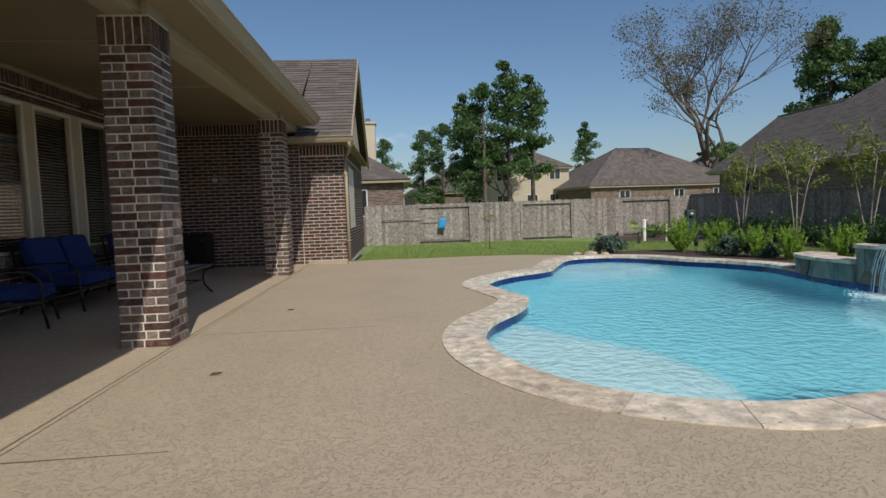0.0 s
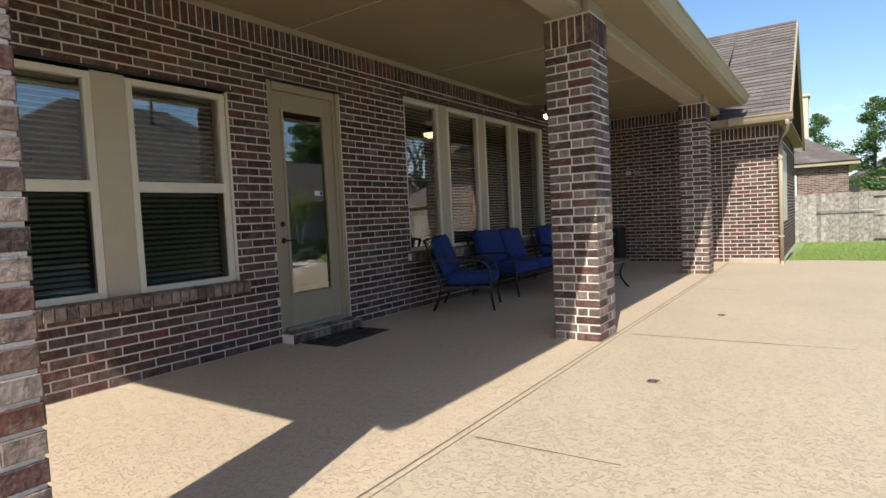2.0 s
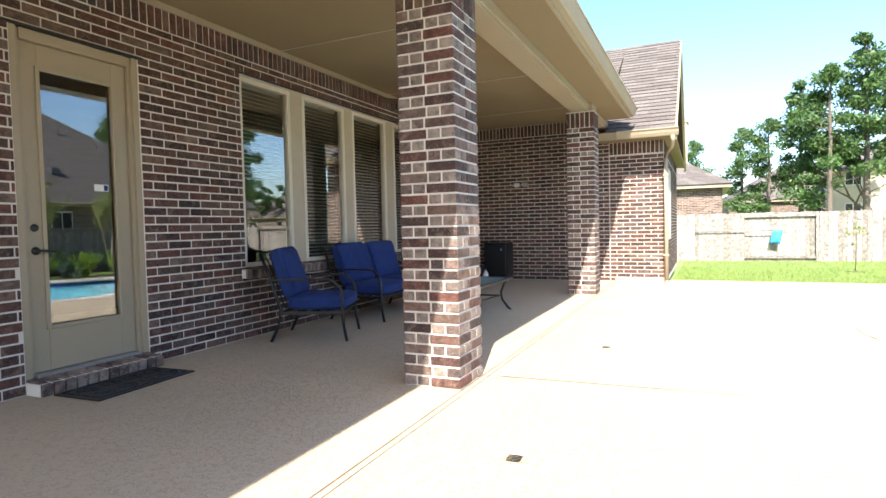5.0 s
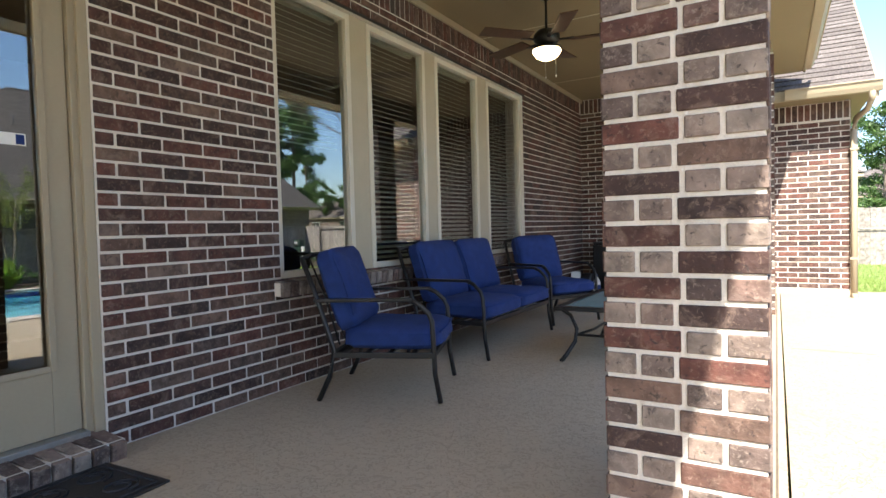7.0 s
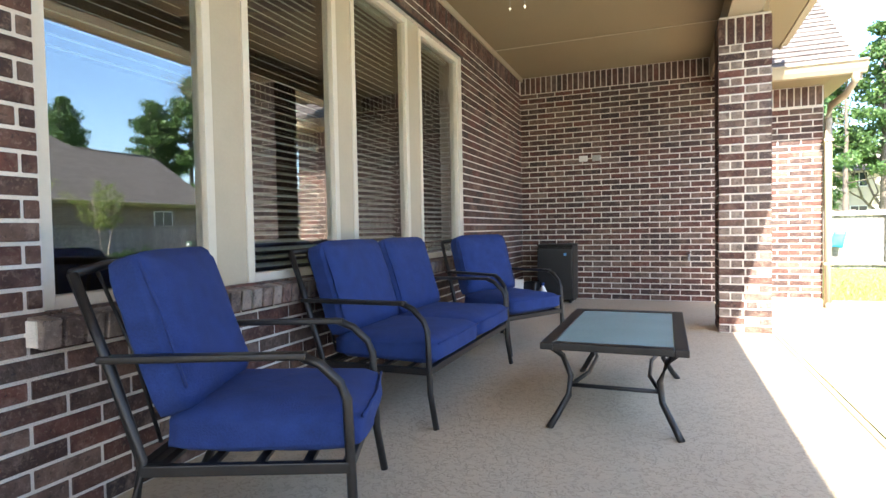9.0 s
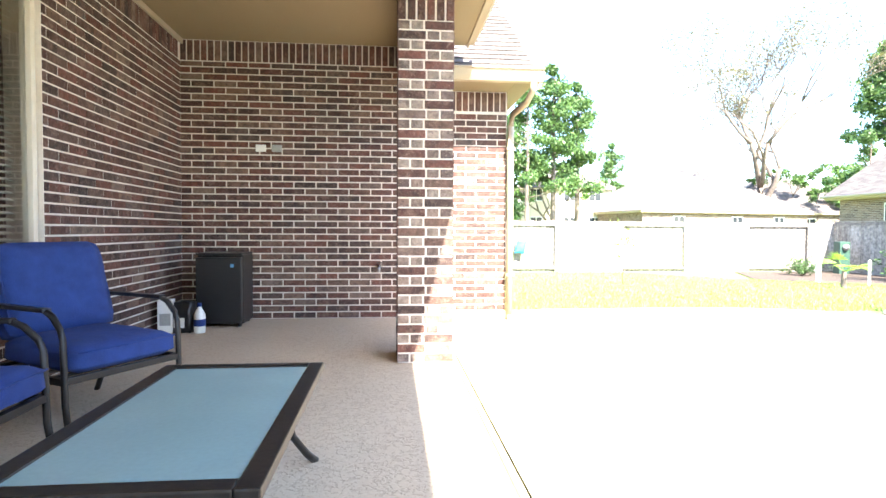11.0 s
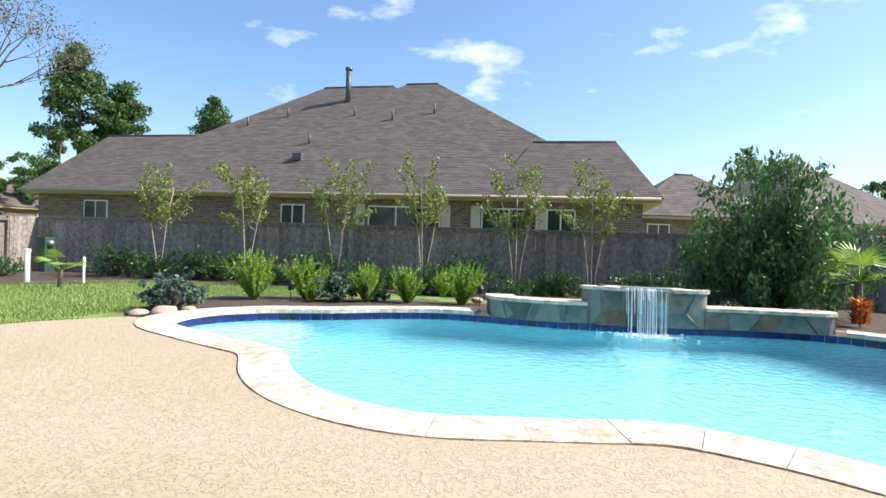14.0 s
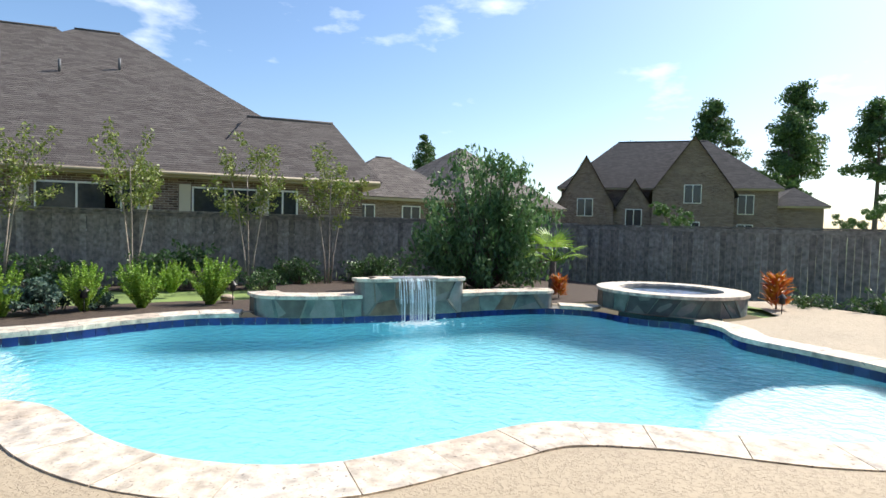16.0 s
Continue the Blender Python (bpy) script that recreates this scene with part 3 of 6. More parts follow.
for y in (1.8, 4.2, 6.65, 9.1, 11.5):
    tagged(boxed("trim", (WX, y - 0.006, CEIL_Z - 0.006), (-0.35, y + 0.006, CEIL_Z - 0.001), MULL, bev=0), "thin seam strip across the patio ceiling", "ceiling seam", kind="structure")
tagged(boxed("trim", (WX + 0.02, -0.3, CEIL_Z - 0.06), (WX + 0.045, BY - 0.02, CEIL_Z - 0.002), TRIM, bev=0.003), "tan painted strip above the brick", "trim", kind="structure")
CAN_LIGHT = emit("warm_can_light", (1.0, 0.72, 0.32), 6.0)
for x, y in ((WX - 0.9, 0.6), (WX - 0.9, 2.2), (WX - 0.9, 3.8), (WX - 2.3, 0.6), (WX - 2.3, 2.2), (WX - 2.3, 3.8)):
    can = thing("recessed_light", pose(x, y, 2.949), "lit round recessed lamp in the room ceiling", "ceiling lamp", "room lamps")
    lathe("lens", [(0.0, -0.006), (0.07, -0.004), (0.075, 0.0)], CAN_LIGHT, can, "glowing warm lens", 20)
    lathe("trim_ring", [(0.075, 0.0), (0.078, -0.008), (0.1, -0.006), (0.102, 0.0)], WHITE, can, "", 20)
# beam over the columns, soffit, fascia and gutter
beam = thing("beam", pose(0, 0, 0), "tan painted boxed beam resting on the brick columns", "beam")
boxed("beam_box", (-0.36, -0.3, 2.927), (-0.10, 12.92, CEIL_Z - 0.002), TRIM, beam)
boxed("beam_trim", (-0.10, -0.3, 2.95), (-0.075, 12.92, 3.045), TRIM, beam)
for y in (0.25, 5.0, 10.59):
    boxed("capital", (-0.073, y + 0.02, 2.928), (-0.02, y + 0.44, 3.048), TRIM, beam)
eave = thing("eave", pose(0, 0, 0), "tan painted soffit, fascia and gutter along the patio roof", "eave")
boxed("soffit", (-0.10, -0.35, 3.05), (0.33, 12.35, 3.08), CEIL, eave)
boxed("fascia", (0.33, -0.38, 3.04), (0.36, 12.38, 3.24), TRIM, eave)
gut = [(0.47, 3.08), (0.53, 3.08), (0.56, 3.13), (0.585, 3.20), (0.60, 3.20), (0.60, 3.215), (0.57, 3.215), (0.55, 3.14), (0.52, 3.095), (0.47, 3.095)]
gv = [(x - 0.11, y, z) for y in (-0.4, 12.4) for x, z in gut]
gn = len(gut)
put("gutter", gv, [(i, (i + 1) % gn, gn + (i + 1) % gn, gn + i) for i in range(gn)] + [tuple(range(gn))[::-1], tuple(range(gn, 2 * gn))], TRIM, eave)
tagged(boxed("wall_gable_end", (WX, -0.38, 2.9), (-0.1, -0.3, 3.24), TRIM, bev=0), "tan painted fascia at the open end of the patio roof", "fascia", kind="structure")


def roof_plane(name, pts, parent, rows, thick=0.03, seed=1, cover=None, step=0.012):
    """A sloping face of lapped shingle courses. pts: eave left, eave right, ridge right, ridge left."""
    a, b, c, d = [Vector(p) for p in pts]
    nrm = (b - a).cross(d - a).normalized()
    if nrm.z < 0:
        nrm.negate()
    vs, fs, r = [], [], random.Random(seed)
    base = [p - nrm * thick for p in (a, b, c, d)]
    for k in range(rows):
        t0, t1 = k / rows, (k + 1) / rows
        l0, r0, l1, r1 = a.lerp(d, t0), b.lerp(c, t0), a.lerp(d, t1), b.lerp(c, t1)
        w = (r0 - l0).length
        m = max(1, int(w / 0.32))
        off = r.random() / m
        us = [0] + [min(1, max(0, (i + off) / m)) for i in range(m) if 0 < (i + off) / m < 1] + [1]
        for u0, u1 in zip(us, us[1:]):
            lift = nrm * step * r.uniform(1.0, 1.5)
            q = [l0.lerp(r0, u0) + lift, l0.lerp(r0, u1) + lift, l1.lerp(r1, u1), l1.lerp(r1, u0)]
            low = [l0.lerp(r0, u0) - nrm * 0.004, l0.lerp(r0, u1) - nrm * 0.004]
            i = len(vs)
            vs += q + low
            fs += [(i, i + 1, i + 2, i + 3), (i + 4, i + 5, i + 1, i)]
    o = tagged(put(name, vs, fs, cover or SHINGLE, parent), kind="stuff")
    put("decking", base, [(0, 1, 2, 3)], DARK, parent)
    return o


house = thing("house_roof", pose(0, 0, 0), "brown-grey shingle roof of the brick house with a gabled wing", "roof")
roof_plane("shingles", [(0.39, -0.4, 3.24), (0.39, 12.45, 3.24), (-4.5, 12.45, 6.4), (-4.5, -0.4, 6.4)], house, 24, seed=2)
roof_plane("shingles", [(1.12, 12.4, 2.82), (-0.1, 12.4, 2.82), (-0.1, 16.0, 5.4), (1.12, 16.0, 5.4)], house, 28, seed=3)
roof_plane("shingles", [(-0.1, 12.76, 3.32), (-4.5, 12.76, 3.32), (-4.5, 16.0, 5.4), (-0.1, 16.0, 5.4)], house, 24, seed=5)
roof_plane("shingles", [(-4.5, 19.6, 2.82), (1.12, 19.6, 2.82), (1.12, 16.0, 5.4), (-4.5, 16.0, 5.4)], house, 14, seed=4)
put("gable_wall", [(0.9, 12.95, 2.8), (0.9, 19.05, 2.8), (0.9, 16.0, 5.28), (0.7, 12.95, 2.8), (0.7, 19.05, 2.8), (0.7, 16.0, 5.28)], [(0, 1, 2), (5, 4, 3), (0, 2, 5, 3), (2, 1, 4, 5)], STUCCO, house, "beige boarded gable")
for s in (-1, 1):
    q = [(1.09, 16.0, 5.37), (1.09, 16.0 + s * 3.62, 2.78), (1.15, 16.0 + s * 3.62, 2.78), (1.15, 16.0, 5.37)]
    put("rake_board", q + [(x, y, z - 0.17) for x, y, z in q], [(0, 1, 2, 3), (4, 7, 6, 5), (0, 4, 5, 1), (2, 6, 7, 3), (1, 5, 6, 2), (0, 3, 7, 4)], TRIM, house)
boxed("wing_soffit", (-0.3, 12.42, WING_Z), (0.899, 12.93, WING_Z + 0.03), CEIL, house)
boxed("wing_fascia", (-0.3, 12.385, WING_Z - 0.02), (1.14, 12.415, WING_Z + 0.12), TRIM, house)
gv = [(x, 12.384 - (gx - 0.47), gz - 0.40) for x in (0.12, 1.18) for gx, gz in gut]
put("wing_gutter", gv, [(i, (i + 1) % gn, gn + (i + 1) % gn, gn + i) for i in range(gn)] + [tuple(range(gn))[::-1], tuple(range(gn, 2 * gn))], TRIM, house)
boxed("eave_return", (0.6, 12.42, WING_Z + 0.032), (1.12, 12.96, WING_Z + 0.11), TRIM, house, bev=0)
boxed("wing_side_soffit", (0.9, 12.42, WING_Z), (1.12, 19.5, WING_Z + 0.03), CEIL, house)
spout = [(1.08, 12.34, 2.69), (1.08, 12.38, 2.6), (1.05, 12.56, 2.5), (0.95, 12.82, 2.42), (0.935, 12.86, 2.28), (0.935, 12.86, 1.2), (0.935, 12.86, 0.02), (0.95, 12.78, -0.06)]
ds = thing("downspout", pose(0, 0, 0), "tan painted metal downspout at the wing's corner", "downspout")
tube("elbow", spout[:5], 0.04, TRIM, ds, sides=6)
tube("pipe", spout[4:7], 0.041, TRIM, ds, sides=6)
tube("shoe", spout[6:], 0.042, TRIM, ds, sides=6)
for z in (0.5, 2.0):
    boxed("strap", (0.885, 12.815, z), (0.985, 12.905, z + 0.03), TRIM, ds, bev=0)


def column(y):
    c = thing("brick_column", pose(-0.22, y + 0.23, 0), "square brown brick column with pale mortar", "column", "patio columns")
    boxed("core", (-0.212, -0.212, -0.1), (0.212, 0.212, 2.925), MORTAR, c, bev=0)
    return c


def lay_column(c, y):
    """Alternate courses of long and short bricks round a square pier."""
    r = random.Random(int(y * 10) + 5)
    o = c.matrix_world.translation
    w = 0.45
    n = int(2.69 / COURSE)
    todo = []
    for face in range(4):
        rot = Matrix.Rotation(face * math.pi / 2, 4, 'Z')
        for k in range(n):
            zc = (k + 0.5) * COURSE
            flip = (k + face) % 2
            ws = (0.23, 0.105, 0.115) if flip else (0.105, 0.105, 0.24)
            u = -w / 2
            for b in ws:
                m = rot @ Matrix.Translation((u + b / 2, -0.203 + r.uniform(-0.002, 0.002), zc))
                todo.append((m, (round(b - JOINT, 3), 0.034, COURSE - JOINT), BRICK if b > 0.2 else HEAD_BRICK, face, k))
                u += b
        for i in range(6):
            b = w / 6
            m = rot @ Matrix.Translation((-w / 2 + (i + 0.5) * b, -0.203, n * COURSE + 0.12))
            todo.append((m, (round(b - JOINT, 3), 0.034, 0.235), BRICK, face, n))
    single = [t for t in todo if t[3] in (0, 1) or t[4] < 6][:300]
    ids = {id(t) for t in single}
    for m, size, mt, _, _ in single:
        piece("brick", m, size, mt, c)
    joined_boxes("brickwork", [(m, s) for m, s, mt, _, _ in [t for t in todo if id(t) not in ids]], BRICK, c)


COLUMNS = [(column(y), y) for y in (0.25, 5.0, 10.59)]


# ---- windows and door of the house ----
def window_unit(label, y0, y1, z0, z1, sash=False, blind_drop=1.0, group="house windows"):
    """A framed pane with a slatted blind behind it; the frame stands in the opening."""
    w = thing("window", pose(WX - 0.06, (y0 + y1) / 2, z0), label, "window", group)
    h, b = z1 - z0, (y1 - y0) / 2
    f = 0.05
    boxed("window_frame", (-0.05, -b, 0), (0.03, -b + f, h), FRAME, w)
    boxed("window_frame", (-0.05, b - f, 0), (0.03, b, h), FRAME, w)
    boxed("window_frame", (-0.05, -b + f, h - f), (0.03, b - f, h), FRAME, w)
    boxed("window_frame", (-0.05, -b + f, 0), (0.03, b - f, f), FRAME, w)
    if sash:
        boxed("sash_rail", (-0.04, -b + f, h * 0.475), (0.025, b - f, h * 0.525), FRAME, w)
    for k, (c, d) in enumerate(((f, h * 0.475), (h * 0.525, h - f)) if sash else ((f, h - f),)):
        p = boxed("pane", (-0.012, -b + f, c), (-0.006, b - f, d), SCREENED if sash and k == 0 else PANE, w, bev=0)
        p.visible_shadow = False
    n = int((h - 0.1) * blind_drop / 0.045)
    tilt = 25
    rows = [(Matrix.Translation((-0.11, 0, h - 0.07 - i * 0.045)) @ Matrix.Rotation(radians(tilt), 4, 'Y'), (0.048, 2 * b - 2 * f - 0.02, 0.003)) for i in range(n)]
    joined_boxes("blind", rows, BLIND, w, "grey slatted blind")
    boxed("headrail", (-0.14, -b + f, h - 0.065), (-0.085, b - f, h - 0.02), BLIND, w)
    return w


window_unit("two-sash vinyl window with a slatted blind, reflecting the yard", 1.34, 2.21, 0.69, 2.42, True)
window_unit("two-sash vinyl window with a slatted blind, reflecting the yard", 2.47, 3.36, 0.69, 2.42, True)
BIG = [(6.03, 6.86), (7.08, 7.98), (8.17, 9.1), (9.33, 10.33)]
for k, (a, b) in enumerate(BIG):
    window_unit("tall fixed window with a slatted blind, reflecting sky", a, b, 0.75, 2.79, False, 1.0 if k else 0.55)
for a, b, z0, z1 in ((2.21, 2.47, 0.68, 2.44), (6.86, 7.08, 0.74, 2.8), (7.98, 8.17, 0.74, 2.8), (9.1, 9.33, 0.74, 2.8)):
    tagged(boxed("trim", (WX - 0.12, a + 0.001, z0 + 0.002), (WX - 0.035, b - 0.001, z1 - 0.002), MULL, bev=0.006), "tan painted mullion between windows", "mullion", kind="structure")
for a, b, z in ((1.27, 3.42, 2.44), (3.78, 4.88, 2.64), (5.96, 10.4, 2.80)):
    tagged(boxed("trim", (WX - 0.10, a, z), (WX + 0.012, b, z + 0.022), DARK, bev=0.002), "dark steel lintel under the brickwork", "lintel", kind="structure")


def sill(y0, y1, z, depth=0.07, base=WX):
    s = thing("brick_sill", pose(base, y0, z), "row of header bricks forming a window sill", "sill", "brick sills")
    boxed("bed", (-0.1, 0, -0.10), (depth - 0.012, y1 - y0, -0.012), MORTAR, s, bev=0)
    n = int((y1 - y0) / 0.0775)
    w = (y1 - y0) / n
    for i in range(n):
        piece("brick", Matrix.Translation((depth / 2 - 0.03, (i + 0.5) * w, -0.05)) @ Matrix.Rotation(radians(7), 4, 'Y'), (depth + 0.09, round(w - 0.013, 3), 0.098), HEAD_BRICK, s)


sill(1.25, 3.44, 0.69)
sill(5.95, 10.42, 0.745)
sill(3.83, 4.83, 0.10, 0.17)

door = thing("door_1", pose(WX - 0.05, 4.33, 0.1), "tan painted glazed back door with dark handle", "door")
door["kind"] = "structure"
for s in (-1, 1):
    boxed("door_jamb", (-0.06, min(s * 0.5, s * 0.42), 0), (0.02, max(s * 0.5, s * 0.42), 2.54), TRIM, door)
    boxed("casing", (0.02, min(s * 0.5, s * 0.45), 0), (0.045, max(s * 0.5, s * 0.45), 2.54), TRIM, door)
boxed("door_head", (-0.06, -0.42, 2.46), (0.03, 0.42, 2.54), TRIM, door)
for a, b, c, d in ((-0.415, -0.29, 0.03, 2.455), (0.29, 0.415, 0.03, 2.455), (-0.29, 0.29, 0.03, 0.36), (-0.29, 0.29, 2.27, 2.455)):
    boxed("door_stile", (-0.05, a, c), (-0.005, b, d), TRIM, door)
for a, b, c, d in ((-0.31, -0.28, 0.34, 2.29), (0.28, 0.31, 0.34, 2.29), (-0.28, 0.28, 0.34, 0.37), (-0.28, 0.28, 2.26, 2.29)):
    boxed("glazing_bead", (-0.005, a, c), (0.012, b, d), TRIM, door)
pn = boxed("pane", (-0.03, -0.285, 0.365), (-0.024, 0.285, 2.265), PANE, door, bev=0)
pn.visible_shadow = False
boxed("threshold", (-0.06, -0.42, 0), (0.06, 0.42, 0.028), STEEL, door)
hd = lathe("handle_plate", [(0, 0.012), (0.028, 0.01), (0.03, 0)], DARK, door, "dark bronze handle", 16, pose(-0.005, -0.36, 0.93, 0, 90, 0))
tube("lever", [(0.0, -0.36, 0.93), (0.045, -0.36, 0.93), (0.05, -0.34, 0.93), (0.05, -0.25, 0.925)], 0.009, DARK, hd)
lathe("deadbolt", [(0, 0.02), (0.022, 0.018), (0.03, 0)], DARK, door, "dark bronze deadbolt", 16, pose(-0.005, -0.36, 1.10, 0, 90, 0))
boxed("sticker", (-0.0235, 0.12, 1.395), (-0.0225, 0.24, 1.45), WHITE, door, "small white and blue sticker", bev=0)
boxed("sticker_mark", (-0.0224, 0.2, 1.40), (-0.0219, 0.235, 1.445), NAVY, door, "", bev=0)

MAT_PRINT = per_piece("mat_pattern", [(0, (0.02, 0.02, 0.025)), (1, (0.06, 0.06, 0.07))], 0.95)
doormat = thing("doormat", pose(-2.46, 4.32, 0.0, 0, 0, 3), "dark rubber doormat with a scrolled border", "doormat")
boxed("backing", (-0.23, -0.42, 0.001), (0.23, 0.42, 0.012), DARK, doormat)
for k, (lo, hi) in enumerate((((-0.2, -0.39), (-0.185, 0.39)), ((0.185, -0.39), (0.2, 0.39)), ((-0.185, -0.39), (0.185, -0.375)), ((-0.185, 0.375), (0.185, 0.39)))):
    boxed("rib", (*lo, 0.012), (*hi, 0.017), MAT_PRINT, doormat)
for i in range(4):
    for j in range(2):
        c = Vector((-0.09 + j * 0.18, -0.28 + i * 0.187, 0.014))
        tube("scroll", [c + Vector((0.07 * math.cos(w / 10 * 6.3) * (1 - w / 26), 0.08 * math.sin(w / 10 * 6.3) * (1 - w / 26), 0)) for w in range(16)], 0.006, MAT_PRINT, doormat, sides=5)

for x, label, mt in ((-1.98, "beige weatherproof outlet cover on the brick", WHITE), (-1.80, "grey weatherproof outlet cover on the brick", STEEL)):
    o = thing("outlet_cover", pose(x, BY - 0.006, 1.98), label, "outlet", "wall outlets")
    boxed("plate", (-0.058, -0.03, -0.04), (0.058, 0, 0.04), mt, o, bev=0.008)
    boxed("flap", (-0.045, -0.04, -0.028), (0.045, -0.03, 0.028), mt, o, bev=0.004)
spk = thing("hose_bib", pose(-0.62, BY - 0.01, 0.62), "small brass garden tap on the brick wall", "tap")
tube("spout", [(0, 0, 0), (0, -0.06, 0), (0, -0.09, -0.03), (0, -0.095, -0.07)], 0.014, STEEL, spk)
lathe("wheel", [(0.0, 0.0), (0.03, 0.004), (0.03, 0.012), (0, 0.014)], DARK, spk, "", 12, pose(0, -0.05, 0.03))

# ---- patio furniture ----
def cushion(name, lo, hi, parent, m=None, bev=0.055):
    bm = bmesh.new()
    box(bm, lo, hi)
    bmesh.ops.subdivide_edges(bm, edges=bm.edges[:], cuts=9, use_grid_fill=True)
    c = [(a + b) / 2 for a, b in zip(lo, hi)]
    half = [(b - a) / 2 for a, b in zip(lo, hi)]
    for v in bm.verts:
        q = [(v.co[i] - c[i]) / half[i] for i in range(3)]
        k = min(range(3), key=lambda i: half[i])
        edge = max(abs(q[i]) for i in range(3) if i != k)
        puff = 1.14 - 0.62 * edge ** 5
        puff *= 1 + 0.05 * math.sin(7 * v.co.x + 3 * v.co.y + 5 * v.co.z) + 0.09 * noise.noise(Vector((v.co.x * 9, v.co.y * 16, v.co.z * 9)))
        v.co[k] = c[k] + q[k] * half[k] * puff
        for i in range(3):
            if i != k:
                r_ = [abs(q[j]) for j in range(3) if j not in (i, k)][0]
                v.co[i] = c[i] + q[i] * half[i] * (1 - 0.07 * r_ ** 8 + 0.02 * noise.noise(v.co * 11))
    if m:
        bm.transform(m)
    o = part(name, bm, NAVY, parent, smooth=True)
    return o


def piping(path, parent, m=None):
    return tube("piping", [(m @ Vector(p)) if m else p for p in path], 0.006, NAVY, parent, sides=5)


def armchair(name, m, seats, label, category, group=""):
    """Iron garden seat, open arms and lattice back, loose cushions. The seat faces +x; the width runs along y."""
    w = 0.33 if seats == 1 else 0.74
    t = thing(name, m, label, category, group)
    lean = Matrix.Translation((-0.27, 0, 0.30)) @ Matrix.Rotation(radians(-17), 4, 'Y')
    for s in (-1, 1):
        y = s * w
        tube("front_leg", [(0.36, y, 0), (0.33, y, 0.18), (0.325, y, 0.36), (0.32, y, 0.50), (0.30, y, 0.55), (0.24, y, 0.61), (0.18, y, 0.635)], 0.016, IRON, t, sides=8)
        tube("rear_leg", [(-0.42, y, 0), (-0.34, y, 0.16), (-0.31, y, 0.32), (-0.40, y, 0.62), (-0.50, y, 0.90)], 0.017, IRON, t, sides=8)
        bm = bmesh.new()
        box(bm, (-0.43, y - 0.024, 0.625), (0.2, y + 0.024, 0.648), 0.008)
        part("armrest", bm, IRON, t)
        boxed("side_rail", (-0.31, y - 0.014, 0.275), (0.33, y + 0.014, 0.31), IRON, t)
    boxed("front_rail", (0.30, -w, 0.275), (0.335, w, 0.31), IRON, t)
    boxed("rear_rail", (-0.33, -w, 0.275), (-0.295, w, 0.31), IRON, t)
    tube("top_rail", [(-0.50, -w, 0.90), (-0.515, -w * 0.4, 0.915), (-0.515, w * 0.4, 0.915), (-0.50, w, 0.90)], 0.016, IRON, t)
    n = 5 * seats
    for i in range(1, n):
        y = -w + 2 * w * i / n
        tube("back_bar", [(-0.315, y, 0.33), (-0.41, y + (0.03 if i % 2 else -0.03), 0.62), (-0.507, y, 0.905)], 0.007, IRON, t, sides=5)
    for k in range(4):
        boxed("seat_slat", (-0.28 + 0.15 * k, -w, 0.285), (-0.25 + 0.15 * k, w, 0.297), IRON, t, bev=0)
    for k in range(seats):
        c0 = -w + 0.02 + k * (2 * w - 0.02) / seats
        c1 = c0 + (2 * w - 0.04) / seats - 0.005
        q = cushion("seat_cushion", (-0.27, c0, 0.312), (0.37, c1, 0.465), t)
        piping([(0.36, c0 + 0.03, 0.43), (0.375, (c0 + c1) / 2, 0.432), (0.36, c1 - 0.03, 0.43)], q)
        bk = cushion("back_cushion", (0.005, c0, 0.12), (0.165, c1, 0.655), t, lean)
        piping([lean @ Vector(p) for p in ((0.15, c0 + 0.02, 0.2), (0.155, c0 + 0.012, 0.45), (0.13, c0 + 0.03, 0.635))], bk)
    return t


armchair("patio_armchair", pose(-2.22, 6.39, 0, 0, 0, 22), 1, "bronze iron patio armchair with navy blue cushions", "armchair", "patio seating")
armchair("patio_loveseat", pose(-2.34, 8.08, 0, 0, 0, 0), 2, "bronze iron two-seat patio sofa with navy blue cushions", "sofa", "patio seating")
armchair("patio_armchair", pose(-2.19, 9.52, 0, 0, 0, -30), 1, "bronze iron patio armchair with navy blue cushions near the fridge", "armchair", "patio seating")

table = thing("coffee_table", pose(-1.14, 8.15, 0, 0, 0, 0), "bronze iron coffee table with frosted glass top", "coffee table")
TW, TL, TH = 0.345, 0.635, 0.44
for lo, hi in (((-TW, -TL), (-TW + 0.065, TL)), ((TW - 0.065, -TL), (TW, TL)), ((-TW + 0.065, -TL), (TW - 0.065, -TL + 0.065)), ((-TW + 0.065, TL - 0.065), (TW - 0.065, TL))):
    boxed("top_frame", (*lo, TH - 0.035), (*hi, TH), IRON, table, bev=0.006)
boxed("glass_top", (-TW + 0.062, -TL + 0.062, TH - 0.016), (TW - 0.062, TL - 0.062, TH - 0.006), FROST, table, "frosted blue-green glass", bev=0)
for sx in (-1, 1):
    for sy in (-1, 1):
        tube("leg", [(sx * 0.29, sy * 0.60, TH - 0.03), (sx * 0.25, sy * 0.53, 0.36), (sx * 0.215, sy * 0.49, 0.25), (sx * 0.225, sy * 0.50, 0.15), (sx * 0.28, sy * 0.55, 0.05), (sx * 0.31, sy * 0.6, 0.0)], [0.015, 0.015, 0.016, 0.016, 0.017, 0.018], IRON, table)
    tube("stretcher", [(sx * 0.215, -0.49, 0.2), (sx * 0.16, -0.2, 0.2), (sx * 0.16, 0.2, 0.2), (sx * 0.215, 0.49, 0.2)], 0.011, IRON, table)
for sy in (-1, 1):
    tube("cross_stretcher", [(-0.215, sy * 0.49, 0.2), (0.215, sy * 0.49, 0.2)], 0.011, IRON, table)

